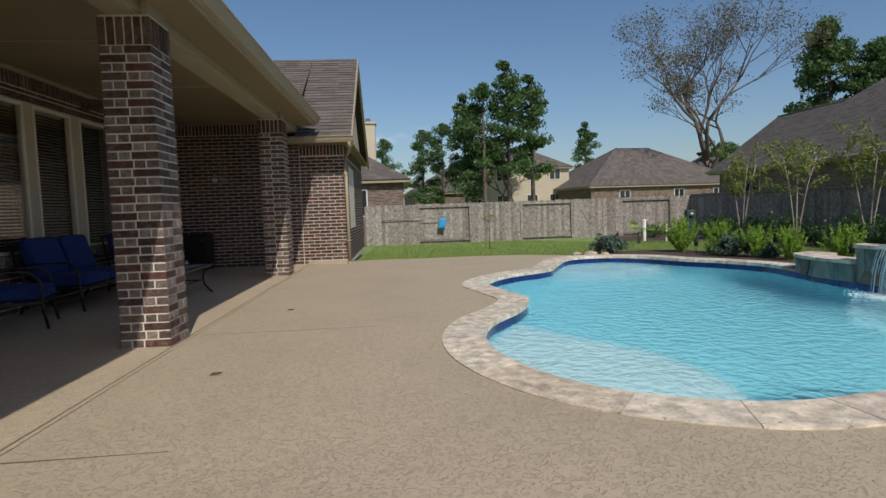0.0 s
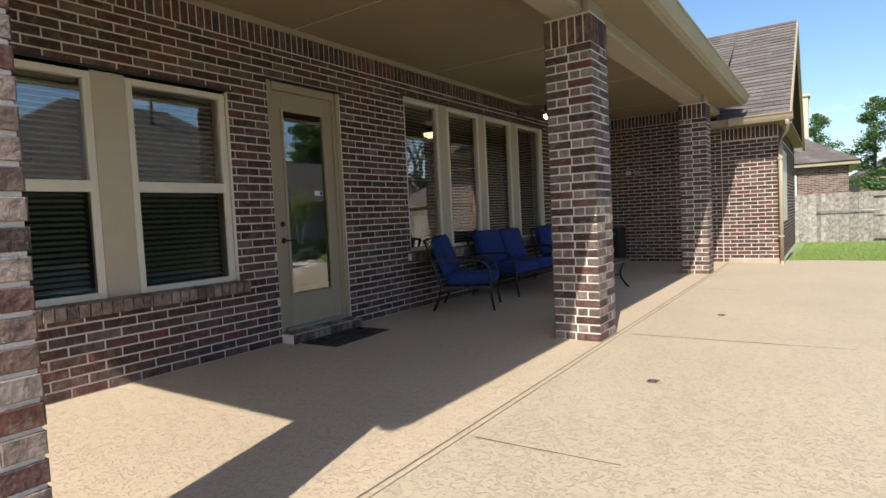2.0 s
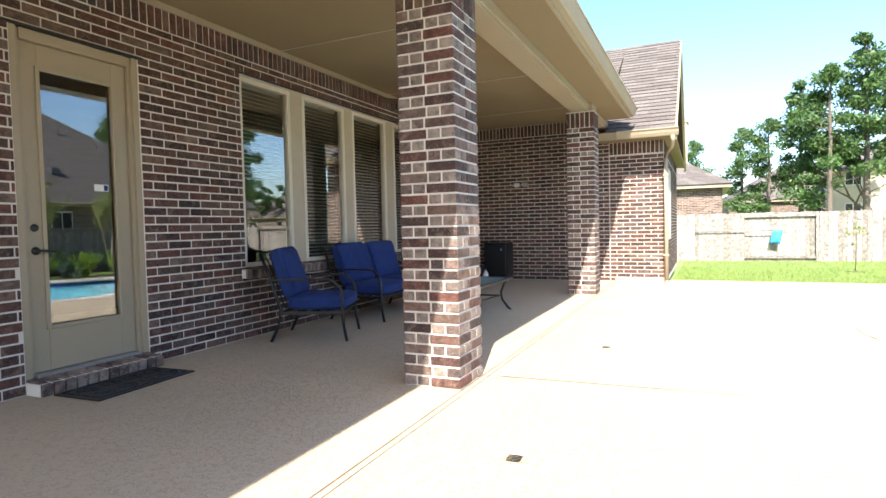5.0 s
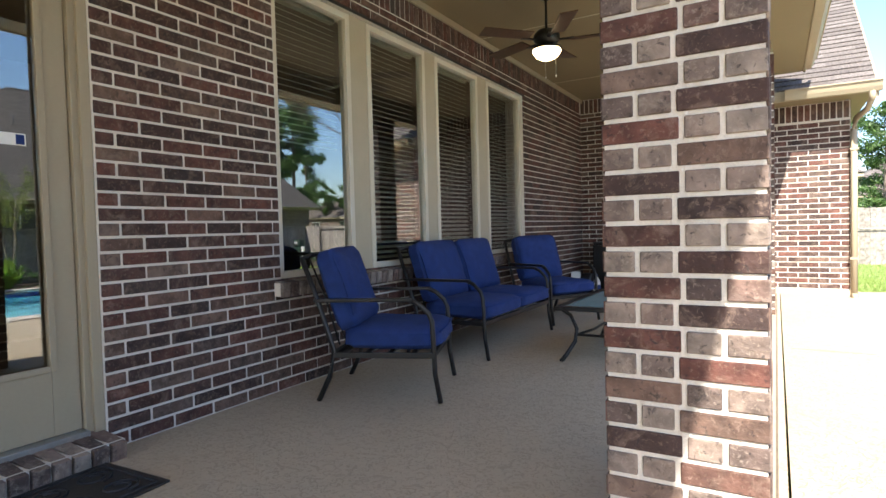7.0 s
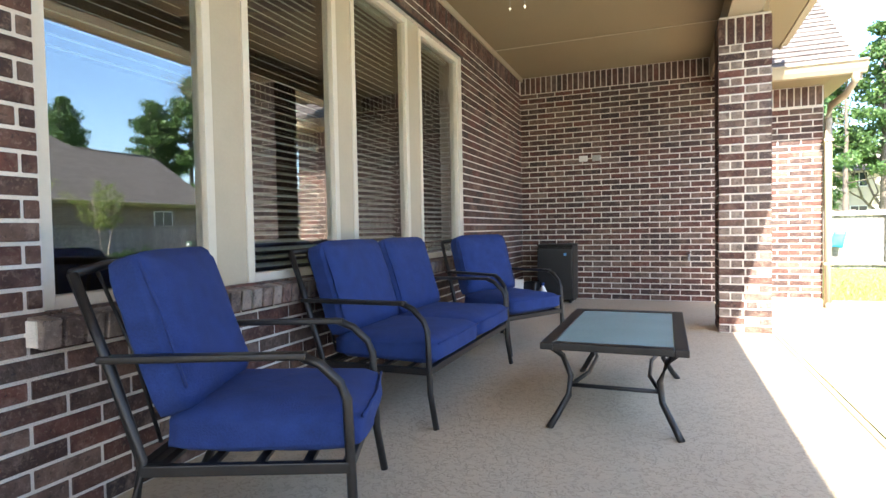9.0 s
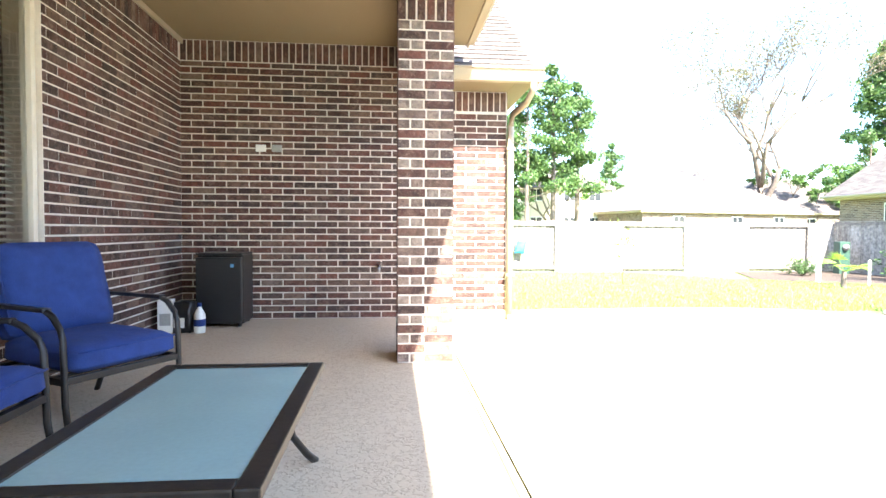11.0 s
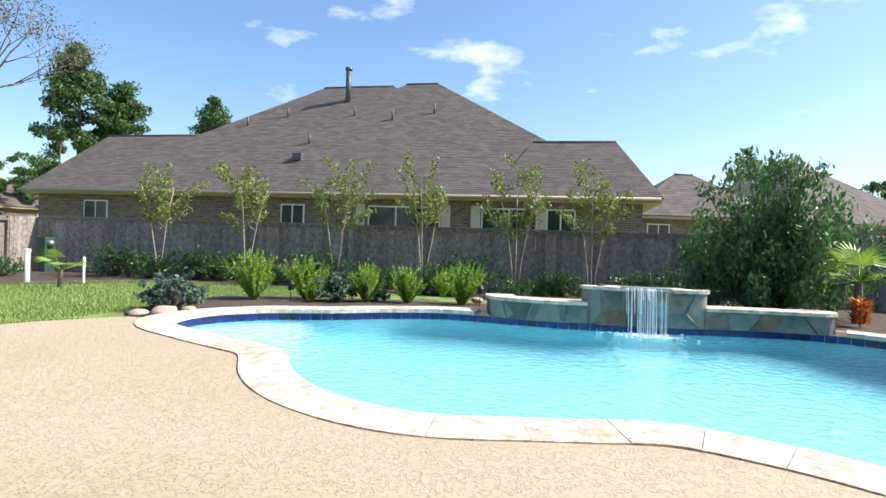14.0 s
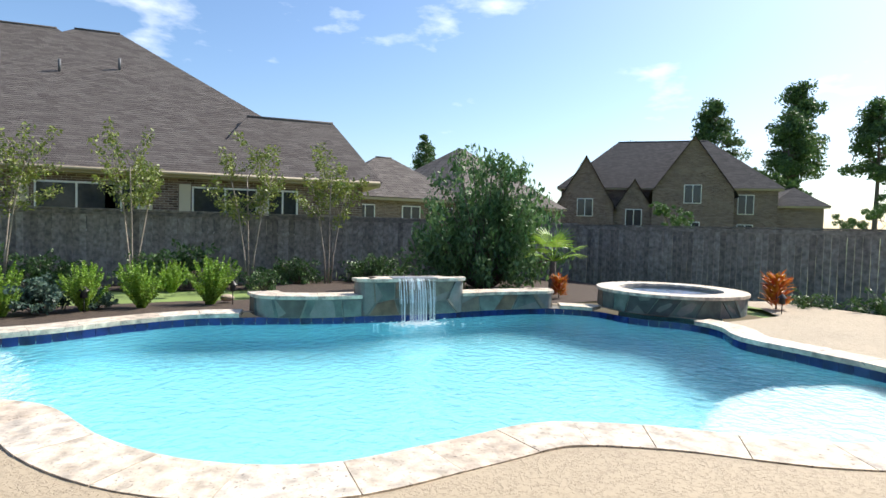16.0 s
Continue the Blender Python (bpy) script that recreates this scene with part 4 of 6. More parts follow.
fridge = thing("mini_fridge", pose(-2.29, 12.56, 0), "small black refrigerator standing against the brick wall", "refrigerator")
boxed("cabinet", (-0.235, -0.18, 0.03), (0.235, 0.25, 0.77), BLACK, fridge, bev=0.012)
fd = boxed("fridge_door", (-0.237, -0.245, 0.05), (0.237, -0.186, 0.745), BLACK, fridge, bev=0.014)
boxed("top_panel", (-0.24, -0.24, 0.772), (0.24, 0.25, 0.79), BLACK, fridge, bev=0.006)
boxed("badge", (0.12, -0.2475, 0.64), (0.155, -0.2455, 0.675), mat("badge_blue", (0.1, 0.3, 0.6), 0.4), fd, "small blue badge", bev=0)
for sx in (-0.19, 0.19):
    lathe("foot", [(0.018, 0), (0.02, 0.03)], BLACK, fridge, "", 10, pose(sx, -0.15, 0))
    lathe("foot", [(0.018, 0), (0.02, 0.03)], BLACK, fridge, "", 10, pose(sx, 0.2, 0))

carton = thing("carton", pose(-2.74, 12.1, 0, 0, 0, 12), "white carton of charcoal supplies on the floor", "carton")
boxed("carton_body", (-0.07, -0.09, 0.0), (0.07, 0.09, 0.33), WHITE, carton, bev=0.006)
boxed("carton_print", (-0.05, -0.092, 0.08), (0.05, -0.0905, 0.2), STEEL, carton, "grey printed panel", bev=0)
boxed("carton_flap", (-0.06, -0.085, 0.33), (0.065, 0.02, 0.336), WHITE, carton, bev=0, m=pose(0, 0, 0.0))
sack = thing("charcoal_bag", pose(-2.56, 12.1, 0, 0, 0, -8), "black and white paper charcoal bag, crumpled", "bag")
bm = bmesh.new()
box(bm, (-0.09, -0.08, 0), (0.09, 0.08, 0.31))
bmesh.ops.subdivide_edges(bm, edges=bm.edges[:], cuts=6, use_grid_fill=True)
for v in bm.verts:
    v.co += 0.02 * noise.noise_vector(v.co * 9)
    v.co.z = max(v.co.z, 0)
    if v.co.z > 0.25:
        v.co.y *= 0.6
part("bag_body", bm, BLACK, sack, smooth=True)
bm = bmesh.new()
box(bm, (-0.06, -0.112, 0.06), (0.05, -0.108, 0.16), 0.001)
part("bag_print", bm, WHITE, sack, "white printed lettering block")
jug = thing("bottle", pose(-2.40, 12.05, 0), "white plastic lighter-fluid bottle with blue band", "bottle")
lathe("bottle_body", [(0.0, 0), (0.05, 0), (0.055, 0.03), (0.055, 0.18), (0.03, 0.235), (0.018, 0.25), (0.018, 0.28), (0, 0.282)], WHITE, jug, "", 18)
lathe("bottle_band", [(0.0565, 0.07), (0.0565, 0.14)], NAVY, jug, "blue printed band", 18)
lathe("cap", [(0.021, 0.265), (0.021, 0.30), (0, 0.302)], NAVY, jug, "", 14)

FAN_WOOD = mat("fan_blade_wood", (0.07, 0.035, 0.02), 0.4, var=0.25, scale=6, bump=0.05)
fan = thing("ceiling_fan", pose(-1.80, 8.33, CEIL_Z - 0.001), "dark bronze ceiling fan with wooden blades and a lit bowl lamp", "ceiling fan")
lathe("canopy", [(0.0, 0), (0.07, 0), (0.065, -0.04), (0.02, -0.06)], IRON, fan)
tube("downrod", [(0, 0, -0.05), (0, 0, -0.34)], 0.012, IRON, fan)
lathe("motor", [(0.02, -0.32), (0.09, -0.34), (0.12, -0.38), (0.12, -0.42), (0.09, -0.46), (0.06, -0.48), (0.06, -0.50)], IRON, fan)
for k in range(5):
    rot = Matrix.Rotation(radians(72 * k + 12), 4, 'Z')
    bm = bmesh.new()
    box(bm, (0.19, -0.065, -0.425), (0.66, 0.065, -0.417), 0.0)
    for v in bm.verts:
        if v.co.x > 0.5:
            v.co.y *= 1.15
    bm.transform(rot @ Matrix.Rotation(radians(9), 4, 'X'))
    bl = part("blade", bm, FAN_WOOD, fan)
    boxed("blade_iron", (0.09, -0.02, -0.43), (0.25, 0.02, -0.422), IRON, bl, m=rot)
LAMP = emit("warm_lamp_glass", (1.0, 0.80, 0.45), 3.0)
lathe("light_bowl", [(0.125, -0.50), (0.13, -0.53), (0.10, -0.575), (0.05, -0.60), (0, -0.605)], LAMP, fan, "glowing cream glass bowl")
lathe("bowl_rim", [(0.06, -0.495), (0.135, -0.495), (0.135, -0.512), (0.125, -0.512)], IRON, fan)
for x in (0.05, -0.05):
    tube("pull_chain", [(x, 0.1, -0.5), (x, 0.1, -0.72)], 0.002, STEEL, fan, sides=4)
    lathe("chain_bob", [(0, 0.0), (0.008, -0.01), (0, -0.03)], WHITE, fan, "", 8, pose(x, 0.1, -0.72))

# ---- pool edge: travertine coping, blue waterline tiles ----
coping = tagged(new("pool_coping"), "cream travertine coping stones round the pool", "coping")
tiles = tagged(new("waterline_tiles"), "glossy cobalt blue waterline tiles round the pool", "tiles")
seglen = [(inner[(i + 1) % N] - inner[i]).length for i in range(N)]
acc = np.concatenate([[0], np.cumsum(seglen)])
total = acc[-1]
rim_line = outset(inner, 0.385)
lip_line = outset(inner, -0.03)


def at(line, s):
    s %= total
    i = min(int(np.searchsorted(acc, s, side="right")) - 1, N - 1)
    return line[i].lerp(line[(i + 1) % N], (s - acc[i]) / max(seglen[i], 1e-6))


rs = random.Random(3)
s = 0.0
while s < total - 0.2:
    w = min(rs.uniform(0.40, 0.62), total - s)
    k = 4
    ia = [at(lip_line, s + 0.003 + (w - 0.006) * j / k) for j in range(k + 1)]
    oa = [at(rim_line, s + 0.003 + (w - 0.006) * j / k) for j in range(k + 1)]
    zt, zb = DECK_Z + 0.012 + rs.uniform(0, 0.004), DECK_Z - 0.045
    line = ia + oa[::-1]
    n = len(line)
    vs = [(p.x, p.y, zt) for p in line] + [(p.x, p.y, zb) for p in line]
    fs = [(j, j + 1, n - 2 - j, n - 1 - j) for j in range(k)]
    fs += [(n + j, n + (j + 1) % n, (j + 1) % n, j) for j in range(n)]
    mid_ = at(inner, s + w / 2)
    behind_wall = (mid_.x > 8.4 and 4.15 < mid_.y < 9.05) or (mid_ - Vector((8.62, 2.05))).length < 1.5
    if not behind_wall:
        put("coping_stone", vs, fs, TRAV, coping)
    s += w
nt = int(total / 0.155)
boxes_far = []
wt = total / nt
for i in range(nt):
    p0, p1 = at(inner, i * wt), at(inner, (i + 1) * wt)
    d = (p1 - p0)
    nrm2 = Vector((-d.y, d.x)).normalized()
    c = (p0 + p1) / 2 + nrm2 * 0.004
    m = Matrix.Translation((c.x, c.y, DECK_Z - 0.12)) @ Matrix.Rotation(math.atan2(d.y, d.x), 4, 'Z')
    size = (round(d.length - 0.005, 2), 0.012, 0.148)
    if c.y > 3.2 and len(tiles.children) < 280:
        piece("tile", m, size, BLUE_TILE, tiles, 0)
    else:
        boxes_far.append((m, size))
joined_boxes("tile_band", boxes_far, BLUE_TILE, tiles)

# ---- raised stone walls, sheet waterfall, spa ----
SPILL = glass("falling_water", (0.93, 0.98, 1.0), 1.2, 0.12)


def stone_wall(name, line, z0, z1, label, cat, cap=0.05, seed=1, both=False, capw=0.46, gap=None):
    """A curved wall faced with irregular flagstones; line runs along its visible face, which lies to its right."""
    t = thing(name, pose(0, 0, 0), label, cat)
    pts = [Vector(p) for p in line]
    n = len(pts)
    nr = []
    for i in range(n):
        d = (pts[min(i + 1, n - 1)] - pts[max(i - 1, 0)]).normalized()
        nr.append(Vector((d.y, -d.x)))
    back = [p - q * 0.4 for p, q in zip(pts, nr)]
    ln = pts + back[::-1]
    m = len(ln)
    put("core", [(p.x, p.y, z0) for p in ln] + [(p.x, p.y, z1) for p in ln], [tuple(range(m, 2 * m))] + [(i, (i + 1) % m, m + (i + 1) % m, m + i) for i in range(m)], MORTAR_DARK, t)
    ac = [0]
    for i in range(n - 1):
        ac.append(ac[-1] + (pts[i + 1] - pts[i]).length)
    L = ac[-1]

    def on(u, d=0.0):
        u = min(max(u, 0), L - 1e-6)
        i = min(int(np.searchsorted(ac, u, side="right")) - 1, n - 2)
        f = (u - ac[i]) / (ac[i + 1] - ac[i])
        return pts[i].lerp(pts[i + 1], f) + nr[i].lerp(nr[i + 1], f) * d
    r = random.Random(seed)
    H = z1 - z0
    cols = max(2, int(L / 0.36))
    rows = max(1, round(H / 0.22))
    G = {}
    for i in range(cols + 1):
        for j in range(rows + 1):
            du = 0 if i in (0, cols) else r.uniform(-0.13, 0.13)
            dz = 0 if j in (0, rows) else r.uniform(-0.07, 0.07)
            G[i, j] = (L * i / cols + du, z0 + H * j / rows + dz)
    for i in range(cols):
        for j in range(rows):
            q = [G[i, j], G[i + 1, j], G[i + 1, j + 1], G[i, j + 1]]
            if r.random() < 0.3:
                k = r.randrange(4)
                q = q[:k] + [((q[k][0] + q[(k + 1) % 4][0]) / 2, (q[k][1] + q[(k + 1) % 4][1]) / 2)] + q[k:]
            cu, cz = sum(p[0] for p in q) / len(q), sum(p[1] for p in q) / len(q)
            sh = [(cu + (u - cu) * 0.94, cz + (z - cz) * 0.93) for u, z in q]
            d = 0.012 + r.uniform(0, 0.012)
            vs = [(*on(u, d), z) for u, z in sh] + [(*on(u, -0.005), z) for u, z in sh]
            k = len(sh)
            put("flagstone", vs, [tuple(range(k))] + [(a, k + a, k + (a + 1) % k, (a + 1) % k) for a in range(k)], SLATE, t)
    for i in range(max(1, int(L / 0.6))):
        w = L / max(1, int(L / 0.6))
        us = [i * w + 0.003 + (w - 0.006) * j / 4 for j in range(5)]
        a = [on(u, 0.045) for u in us]
        b = [on(u, 0.045 - capw) for u in us]
        lc = a + b[::-1]
        k = len(lc)
        put("cap_stone", [(p.x, p.y, z1 + cap) for p in lc] + [(p.x, p.y, z1 + 0.001) for p in lc], [(j, 9 - j, 8 - j, j + 1) for j in range(4)] + [(j, (j + 1) % k, k + (j + 1) % k, k + j) for j in range(k)], TRAV, t)
    return t, on, L


MORTAR_DARK = mat("grey_mortar", (0.23, 0.22, 0.2), 0.95, var=0.15, bump=0.5)
stone_wall("raised_planter", curve_pts([(9.3, 9.12), (8.82, 8.93), (8.64, 8.2), (8.7, 7.55)], 6, closed=False)[::1], -0.128, 0.14, "low curved stone planter wall with travertine cap", "stone wall", seed=4)
wf, wf_on, wf_len = stone_wall("waterfall_wall", curve_pts([(8.95, 7.62), (8.72, 7.5), (8.74, 6.7), (8.86, 5.95), (9.1, 5.85)], 6, closed=False), -0.128, 0.38, "raised stone waterfall wall with travertine cap", "waterfall", seed=7)
stone_wall("raised_planter", curve_pts([(8.9, 5.9), (9.0, 5.3), (9.05, 4.6), (9.12, 4.15), (9.5, 4.05)], 6, closed=False), -0.128, 0.13, "low curved stone planter wall with travertine cap", "stone wall", seed=9)
rr = random.Random(5)
FALL = ((0.44, 0.03), (0.41, 0.09), (0.28, 0.14), (0.08, 0.19), (WATER_Z, 0.22))
FOAM = mat("white_water", (0.85, 0.9, 0.92), 0.3, var=0.05, scale=30, bump=0.5)
fall = tagged(new("waterfall_sheet"), "thin glassy sheet of falling water with white streaks", "water")
ys = [6.42 + 0.62 * k / 24 for k in range(25)]
sv = [(8.70 - dx + 0.012 * math.sin(k * 1.7 + z * 9), y, z) for z, dx in FALL for k, y in enumerate(ys)]
put("sheet", sv, [(r_ * 25 + k, r_ * 25 + k + 1, r_ * 25 + k + 26, r_ * 25 + k + 25) for r_ in range(4) for k in range(24)], SPILL, fall, smooth=True)
sv, sf = [], []
for k in range(60):
    y0, w = 6.43 + rr.random() * 0.59, rr.uniform(0.003, 0.009)
    a_, b_ = (0, rr.choice((2, 3, 4))) if rr.random() < 0.5 else (rr.choice((1, 2)), 4)
    i = len(sv)
    for z, dx in FALL[a_:b_ + 1]:
        y0 += rr.uniform(-0.004, 0.004)
        sv += [(8.685 - dx, y0, z), (8.685 - dx, y0 + w, z)]
    sf += [(i + 2 * j_, i + 2 * j_ + 1, i + 2 * j_ + 3, i + 2 * j_ + 2) for j_ in range(b_ - a_)]
tagged(put("streak", sv, sf, FOAM, fall), kind="stuff")
splash = []
for k in range(420):
    a, d = rr.uniform(0, 6.28), abs(rr.gauss(0, 0.16))
    splash.append((Matrix.Translation((8.44 + d * math.cos(a) * 0.8, 6.75 + d * math.sin(a) * 1.9, WATER_Z + rr.uniform(0, 0.02))) @ Matrix.Rotation(rr.uniform(0, 3), 4, 'Z'), (rr.uniform(0.01, 0.05), rr.uniform(0.01, 0.03), 0.006)))
joined_boxes("foam", splash, FOAM, fall)
boxed("spillway", (8.66, 6.38, 0.432), (8.95, 7.08, 0.444), STEEL, wf, "metal spillway lip")

SC = Vector((8.62, 2.05))
circ = lambda r_, a0, a1, n: [SC + Vector((math.cos(radians(a0 + (a1 - a0) * i / n)), math.sin(radians(a0 + (a1 - a0) * i / n)))) * r_ for i in range(n + 1)]
spa, _, _ = stone_wall("spa", circ(1.22, -9.5, 350, 48), -0.10, 0.20, "round raised spa faced with flagstone and travertine rim", "spa", seed=12, capw=0.40)
lathe("spa_wall", [(0.86, 0.205), (0.86, 0.06)], BLUE_TILE, spa, "cobalt tiled inner wall", 40, pose(SC.x, SC.y, 0))
lathe("spa_basin", [(0.86, 0.06), (0.86, -0.3), (0.8, -0.5), (0, -0.5)], PLASTER, spa, "pale blue plaster", 40, pose(SC.x, SC.y, 0))
sw = lathe("spa_water", [(0, 0.165), (0.859, 0.165)], WATER, spa, "still spa water", 40, pose(SC.x, SC.y, 0))
sw.visible_shadow = False

# deck joints and drains
GROOVE = mat("joint_groove", (0.15, 0.11, 0.075), 0.9, var=0.2)
for pts in (((0.012, -4.0), (0.012, 12.9)), ((0.12, 2.62), (2.5, 2.84)), ((3.3, 2.32), (2.45, 0.4), (1.5, -1.8)), ((3.02, 9.15), (0.12, 8.75)), ((2.6, 5.85), (0.12, 5.45)), ((2.3, 11.4), (2.2, 14.05)), ((2.3, 11.3), (4.4, 13.9))):
    seg = []
    a = [Vector(p) for p in pts]
    fine = []
    for p, q in zip(a, a[1:]):
        k = max(1, int((q - p).length / 0.25))
        fine += [p.lerp(q, j / k) for j in range(k)]
    fine.append(a[-1])
    d = (a[-1] - a[0]).normalized()
    sd = Vector((-d.y, d.x)) * 0.005
    for p in fine:
        z = (deck_z(p.x, p.y) if p.x > 0.05 else 0) + 0.003
        seg += [(*(p + sd), z), (*(p - sd), z)]
    put("pavement_joint", seg, [(2 * j, 2 * j + 1, 2 * j + 3, 2 * j + 2) for j in range(len(fine) - 1)], GROOVE, deck)
for x, y in ((0.68, 4.07), (0.72, 6.8), (2.26, 11.35)):
    dr = thing("drain_grate", pose(x, y, deck_z(x, y) + 0.003), "small slotted brown floor drain in the deck", "drain", "deck drains")
    lathe("drain_ring", [(0.05, 0.0), (0.051, 0.003), (0.056, 0.003), (0.057, 0)], DECK, dr, "", 20)
    for k in range(5):
        boxed("drain_slot", (-0.036, -0.036 + k * 0.017, 0.001), (0.036, -0.031 + k * 0.017, 0.003), DARK, dr, bev=0)


# ---- fences ----
def fence(name, a, b, top, label, front, alternate=False, seed=1, base=-0.45):
    """Cedar boards on rails and posts from a to b; front: unit vector towards the yard."""
    t = thing(name, pose(0, 0, 0), label, "fence", "yard fences")
    a, b, f = Vector(a), Vector(b), Vector(front)
    d = (b - a)
    L = d.length
    d.normalize()
    ang = math.atan2(d.y, d.x)
    r = random.Random(seed)
    n = int(L / 0.142)
    for i in range(n):
        u = (i + 0.5) * L / n
        back = alternate and int(u / 2.4) % 2 == 1
        p = a + d * u + f * (-0.10 if back else 0.03)
        h = top - base + r.uniform(-0.02, 0.012)
        m = Matrix.Translation((p.x, p.y, base + h / 2)) @ Matrix.Rotation(ang + r.uniform(-0.012, 0.012), 4, 'Z') @ Matrix.Rotation(r.uniform(-0.006, 0.006), 4, 'Y')
        piece("board", m, (0.136, 0.017, round(h, 2)), FENCE, t, 0)
    k = int(L / 2.4) + 1
    for i in range(k):
        p = a + d * min(i * 2.4, L) + f * -0.03
        m = Matrix.Translation((p.x, p.y, (top + base) / 2 - 0.02)) @ Matrix.Rotation(ang, 4, 'Z')
        piece("post", m, (0.09, 0.09, top - base), FENCE, t, 0.004)
        if i < k - 1:
            w = min(2.4, L - i * 2.4) - 0.1
            for z in ((base + 0.18), (top - 0.12)):
                c = a + d * (i * 2.4 + 1.2) + f * -0.03
                m = Matrix.Translation((c.x, c.y, z)) @ Matrix.Rotation(ang, 4, 'Z')
                piece("rail", m, (round(w, 2), 0.045, 0.09), FENCE, t, 0)
    if not alternate:
        c = (a + b) / 2 + f * 0.03
        m = Matrix.Translation((c.x, c.y, top + 0.012)) @ Matrix.Rotation(ang, 4, 'Z')
        piece("cap_rail", m, (round(L, 2), 0.09, 0.035), FENCE, t, 0)
        m = Matrix.Translation((c.x + f.x * 0.02, c.y + f.y * 0.02, top - 0.07)) @ Matrix.Rotation(ang, 4, 'Z')
        piece("trim_rail", m, (round(L, 2), 0.02, 0.09), FENCE, t, 0)
    return t


fence("back_fence", (0.6, 25.8), (16.0, 25.8), 1.40, "weathered grey cedar board fence with alternating panels", (0, -1), True, 3)
fence("side_fence", (16.0, 25.7), (16.0, -0.6), 1.42, "weathered grey cedar board fence with a cap rail", (-1, 0), False, 4)
fence("side_fence", (16.0, -0.6), (2.0, -5.2), 1.40, "dark weathered cedar board fence with a cap rail", (-0.31, 0.95), False, 5)


# ---- houses around ----
def hip(parent, x0, x1, y0, y1, z, slope, rows, seed, run=None, run_start=None, tiles_of=None):
    """Four shingled planes over a rectangle, the ridge along the longer side."""
    w, l = x1 - x0, y1 - y0
    h = min(w, l) / 2
    zr = z + slope * h
    e = h if run is None else run
    if l >= w:
        r0, r1 = (x0 + h, y0 + (run_start or e), zr), (x0 + h, y1 - e, zr)
    else:
        r0, r1 = (x0 + e, y0 + h, zr), (x1 - e, y0 + h, zr)
    A, B, C, D = (x0, y0, z), (x1, y0, z), (x1, y1, z), (x0, y1, z)
    if l >= w:
        quads = [(D, A, r0, r1), (B, C, r1, r0), (A, B, r0, r0), (C, D, r1, r1)]
    else:
        quads = [(A, B, r1, r0), (C, D, r0, r1), (D, A, r0, r0), (B, C, r1, r1)]
    for k, q in enumerate(quads):
        roof_plane("roof", q, parent, rows, seed=seed + k, cover=tiles_of, step=0.005)
    boxed("eave_board", (x0 + 0.05, y0 + 0.05, z - 0.16), (x1 - 0.05, y1 - 0.05, z - 0.02), TRIM, parent, bev=0)
    tube("ridge_cap", [r0, r1], 0.06, tiles_of or SHINGLE, parent, sides=5) if (Vector(r1) - Vector(r0)).length > 0.1 else None


def house_window(parent, x, y, z, w, h, face):
    """face: 'x-' or 'y-' or 'x+'; a trimmed window with two panes."""
    m = pose(x, y, z, 0, 0, {"x-": -90, "y-": 0, "x+": 90}[face])
    fr = boxed("house_window", (-w / 2, -0.03, -h / 2), (w / 2, 0.05, h / 2), WHITE, parent, m=m, bev=0.01)
    for s in (-1, 1):
        boxed("pane", (min(0.03 * s, s * (w / 2 - 0.06)), -0.038, -h / 2 + 0.06), (max(0.03 * s, s * (w / 2 - 0.06)), -0.031, h / 2 - 0.06), DARKPANE, fr, m=m, bev=0)


DARKPANE = mat("dark_pane", (0.03, 0.035, 0.04), 0.08, var=0.2, bump=0)


def coursed(name, dark, light, joint):
    """Brick courses seen from afar, laid over upright walls of any bearing."""
    m = mat(name, dark, 0.9, var=0.3, scale=5, bump=0.3, fine=20)
    n, l = m.node_tree.nodes, m.node_tree.links
    tc = next(x for x in n if x.type == 'TEX_COORD')
    sp, cb, ad, bk = n.new("ShaderNodeSeparateXYZ"), n.new("ShaderNodeCombineXYZ"), n.new("ShaderNodeMath"), n.new("ShaderNodeTexBrick")
    l.new(tc.outputs["Object"], sp.inputs[0])
    l.new(sp.outputs[0], ad.inputs[0])
    l.new(sp.outputs[1], ad.inputs[1])
    l.new(ad.outputs[0], cb.inputs[0])
    l.new(sp.outputs[2], cb.inputs[1])
    l.new(cb.outputs[0], bk.inputs["Vector"])
    bk.inputs["Color1"].default_value, bk.inputs["Color2"].default_value, bk.inputs["Mortar"].default_value = (*dark, 1), (*light, 1), (*joint, 1)
    bk.inputs["Scale"].default_value, bk.inputs["Brick Width"].default_value, bk.inputs["Row Height"].default_value = 1.0, 0.254, 0.0762
    bk.inputs["Mortar Size"].default_value = 0.007
    l.new(bk.outputs[0], n["Principled BSDF"].inputs["Base Color"])
    return m


FAR_BRICK = coursed("far_brick", (0.075, 0.043, 0.034), (0.2, 0.13, 0.1), (0.36, 0.31, 0.26))
nb = thing("neighbour_house", pose(0, 0, 0), "long brick neighbour house with a large brown shingle hip roof", "house")
boxed("wall", (20.2, 5.5, -0.45), (32.5, 30.5, 2.66), FAR_BRICK, nb, bev=0)
hip(nb, 19.7, 33.1, 8.2, 29.2, 2.7, 0.87, 76, 11, 9.1, 8.3)
hip(nb, 20.05, 33.6, 5.1, 24.0, 2.72, 0.885, 76, 51, 8.0, 9.3)
hip(nb, 19.72, 26.3, 23.1, 31.0, 2.69, 0.87, 38, 21, 1.4)
hip(nb, 19.71, 25.1, 4.9, 10.8, 2.695, 0.87, 34, 31, 1.4)
for y, w in ((18.4, 1.0), (14.2, 2.2), (13.0, 1.0), (10.0, 2.0), (8.2, 1.0), (27.5, 1.2)):
    house_window(nb, 20.19, y, 1.55, w, 1.5, "x-")
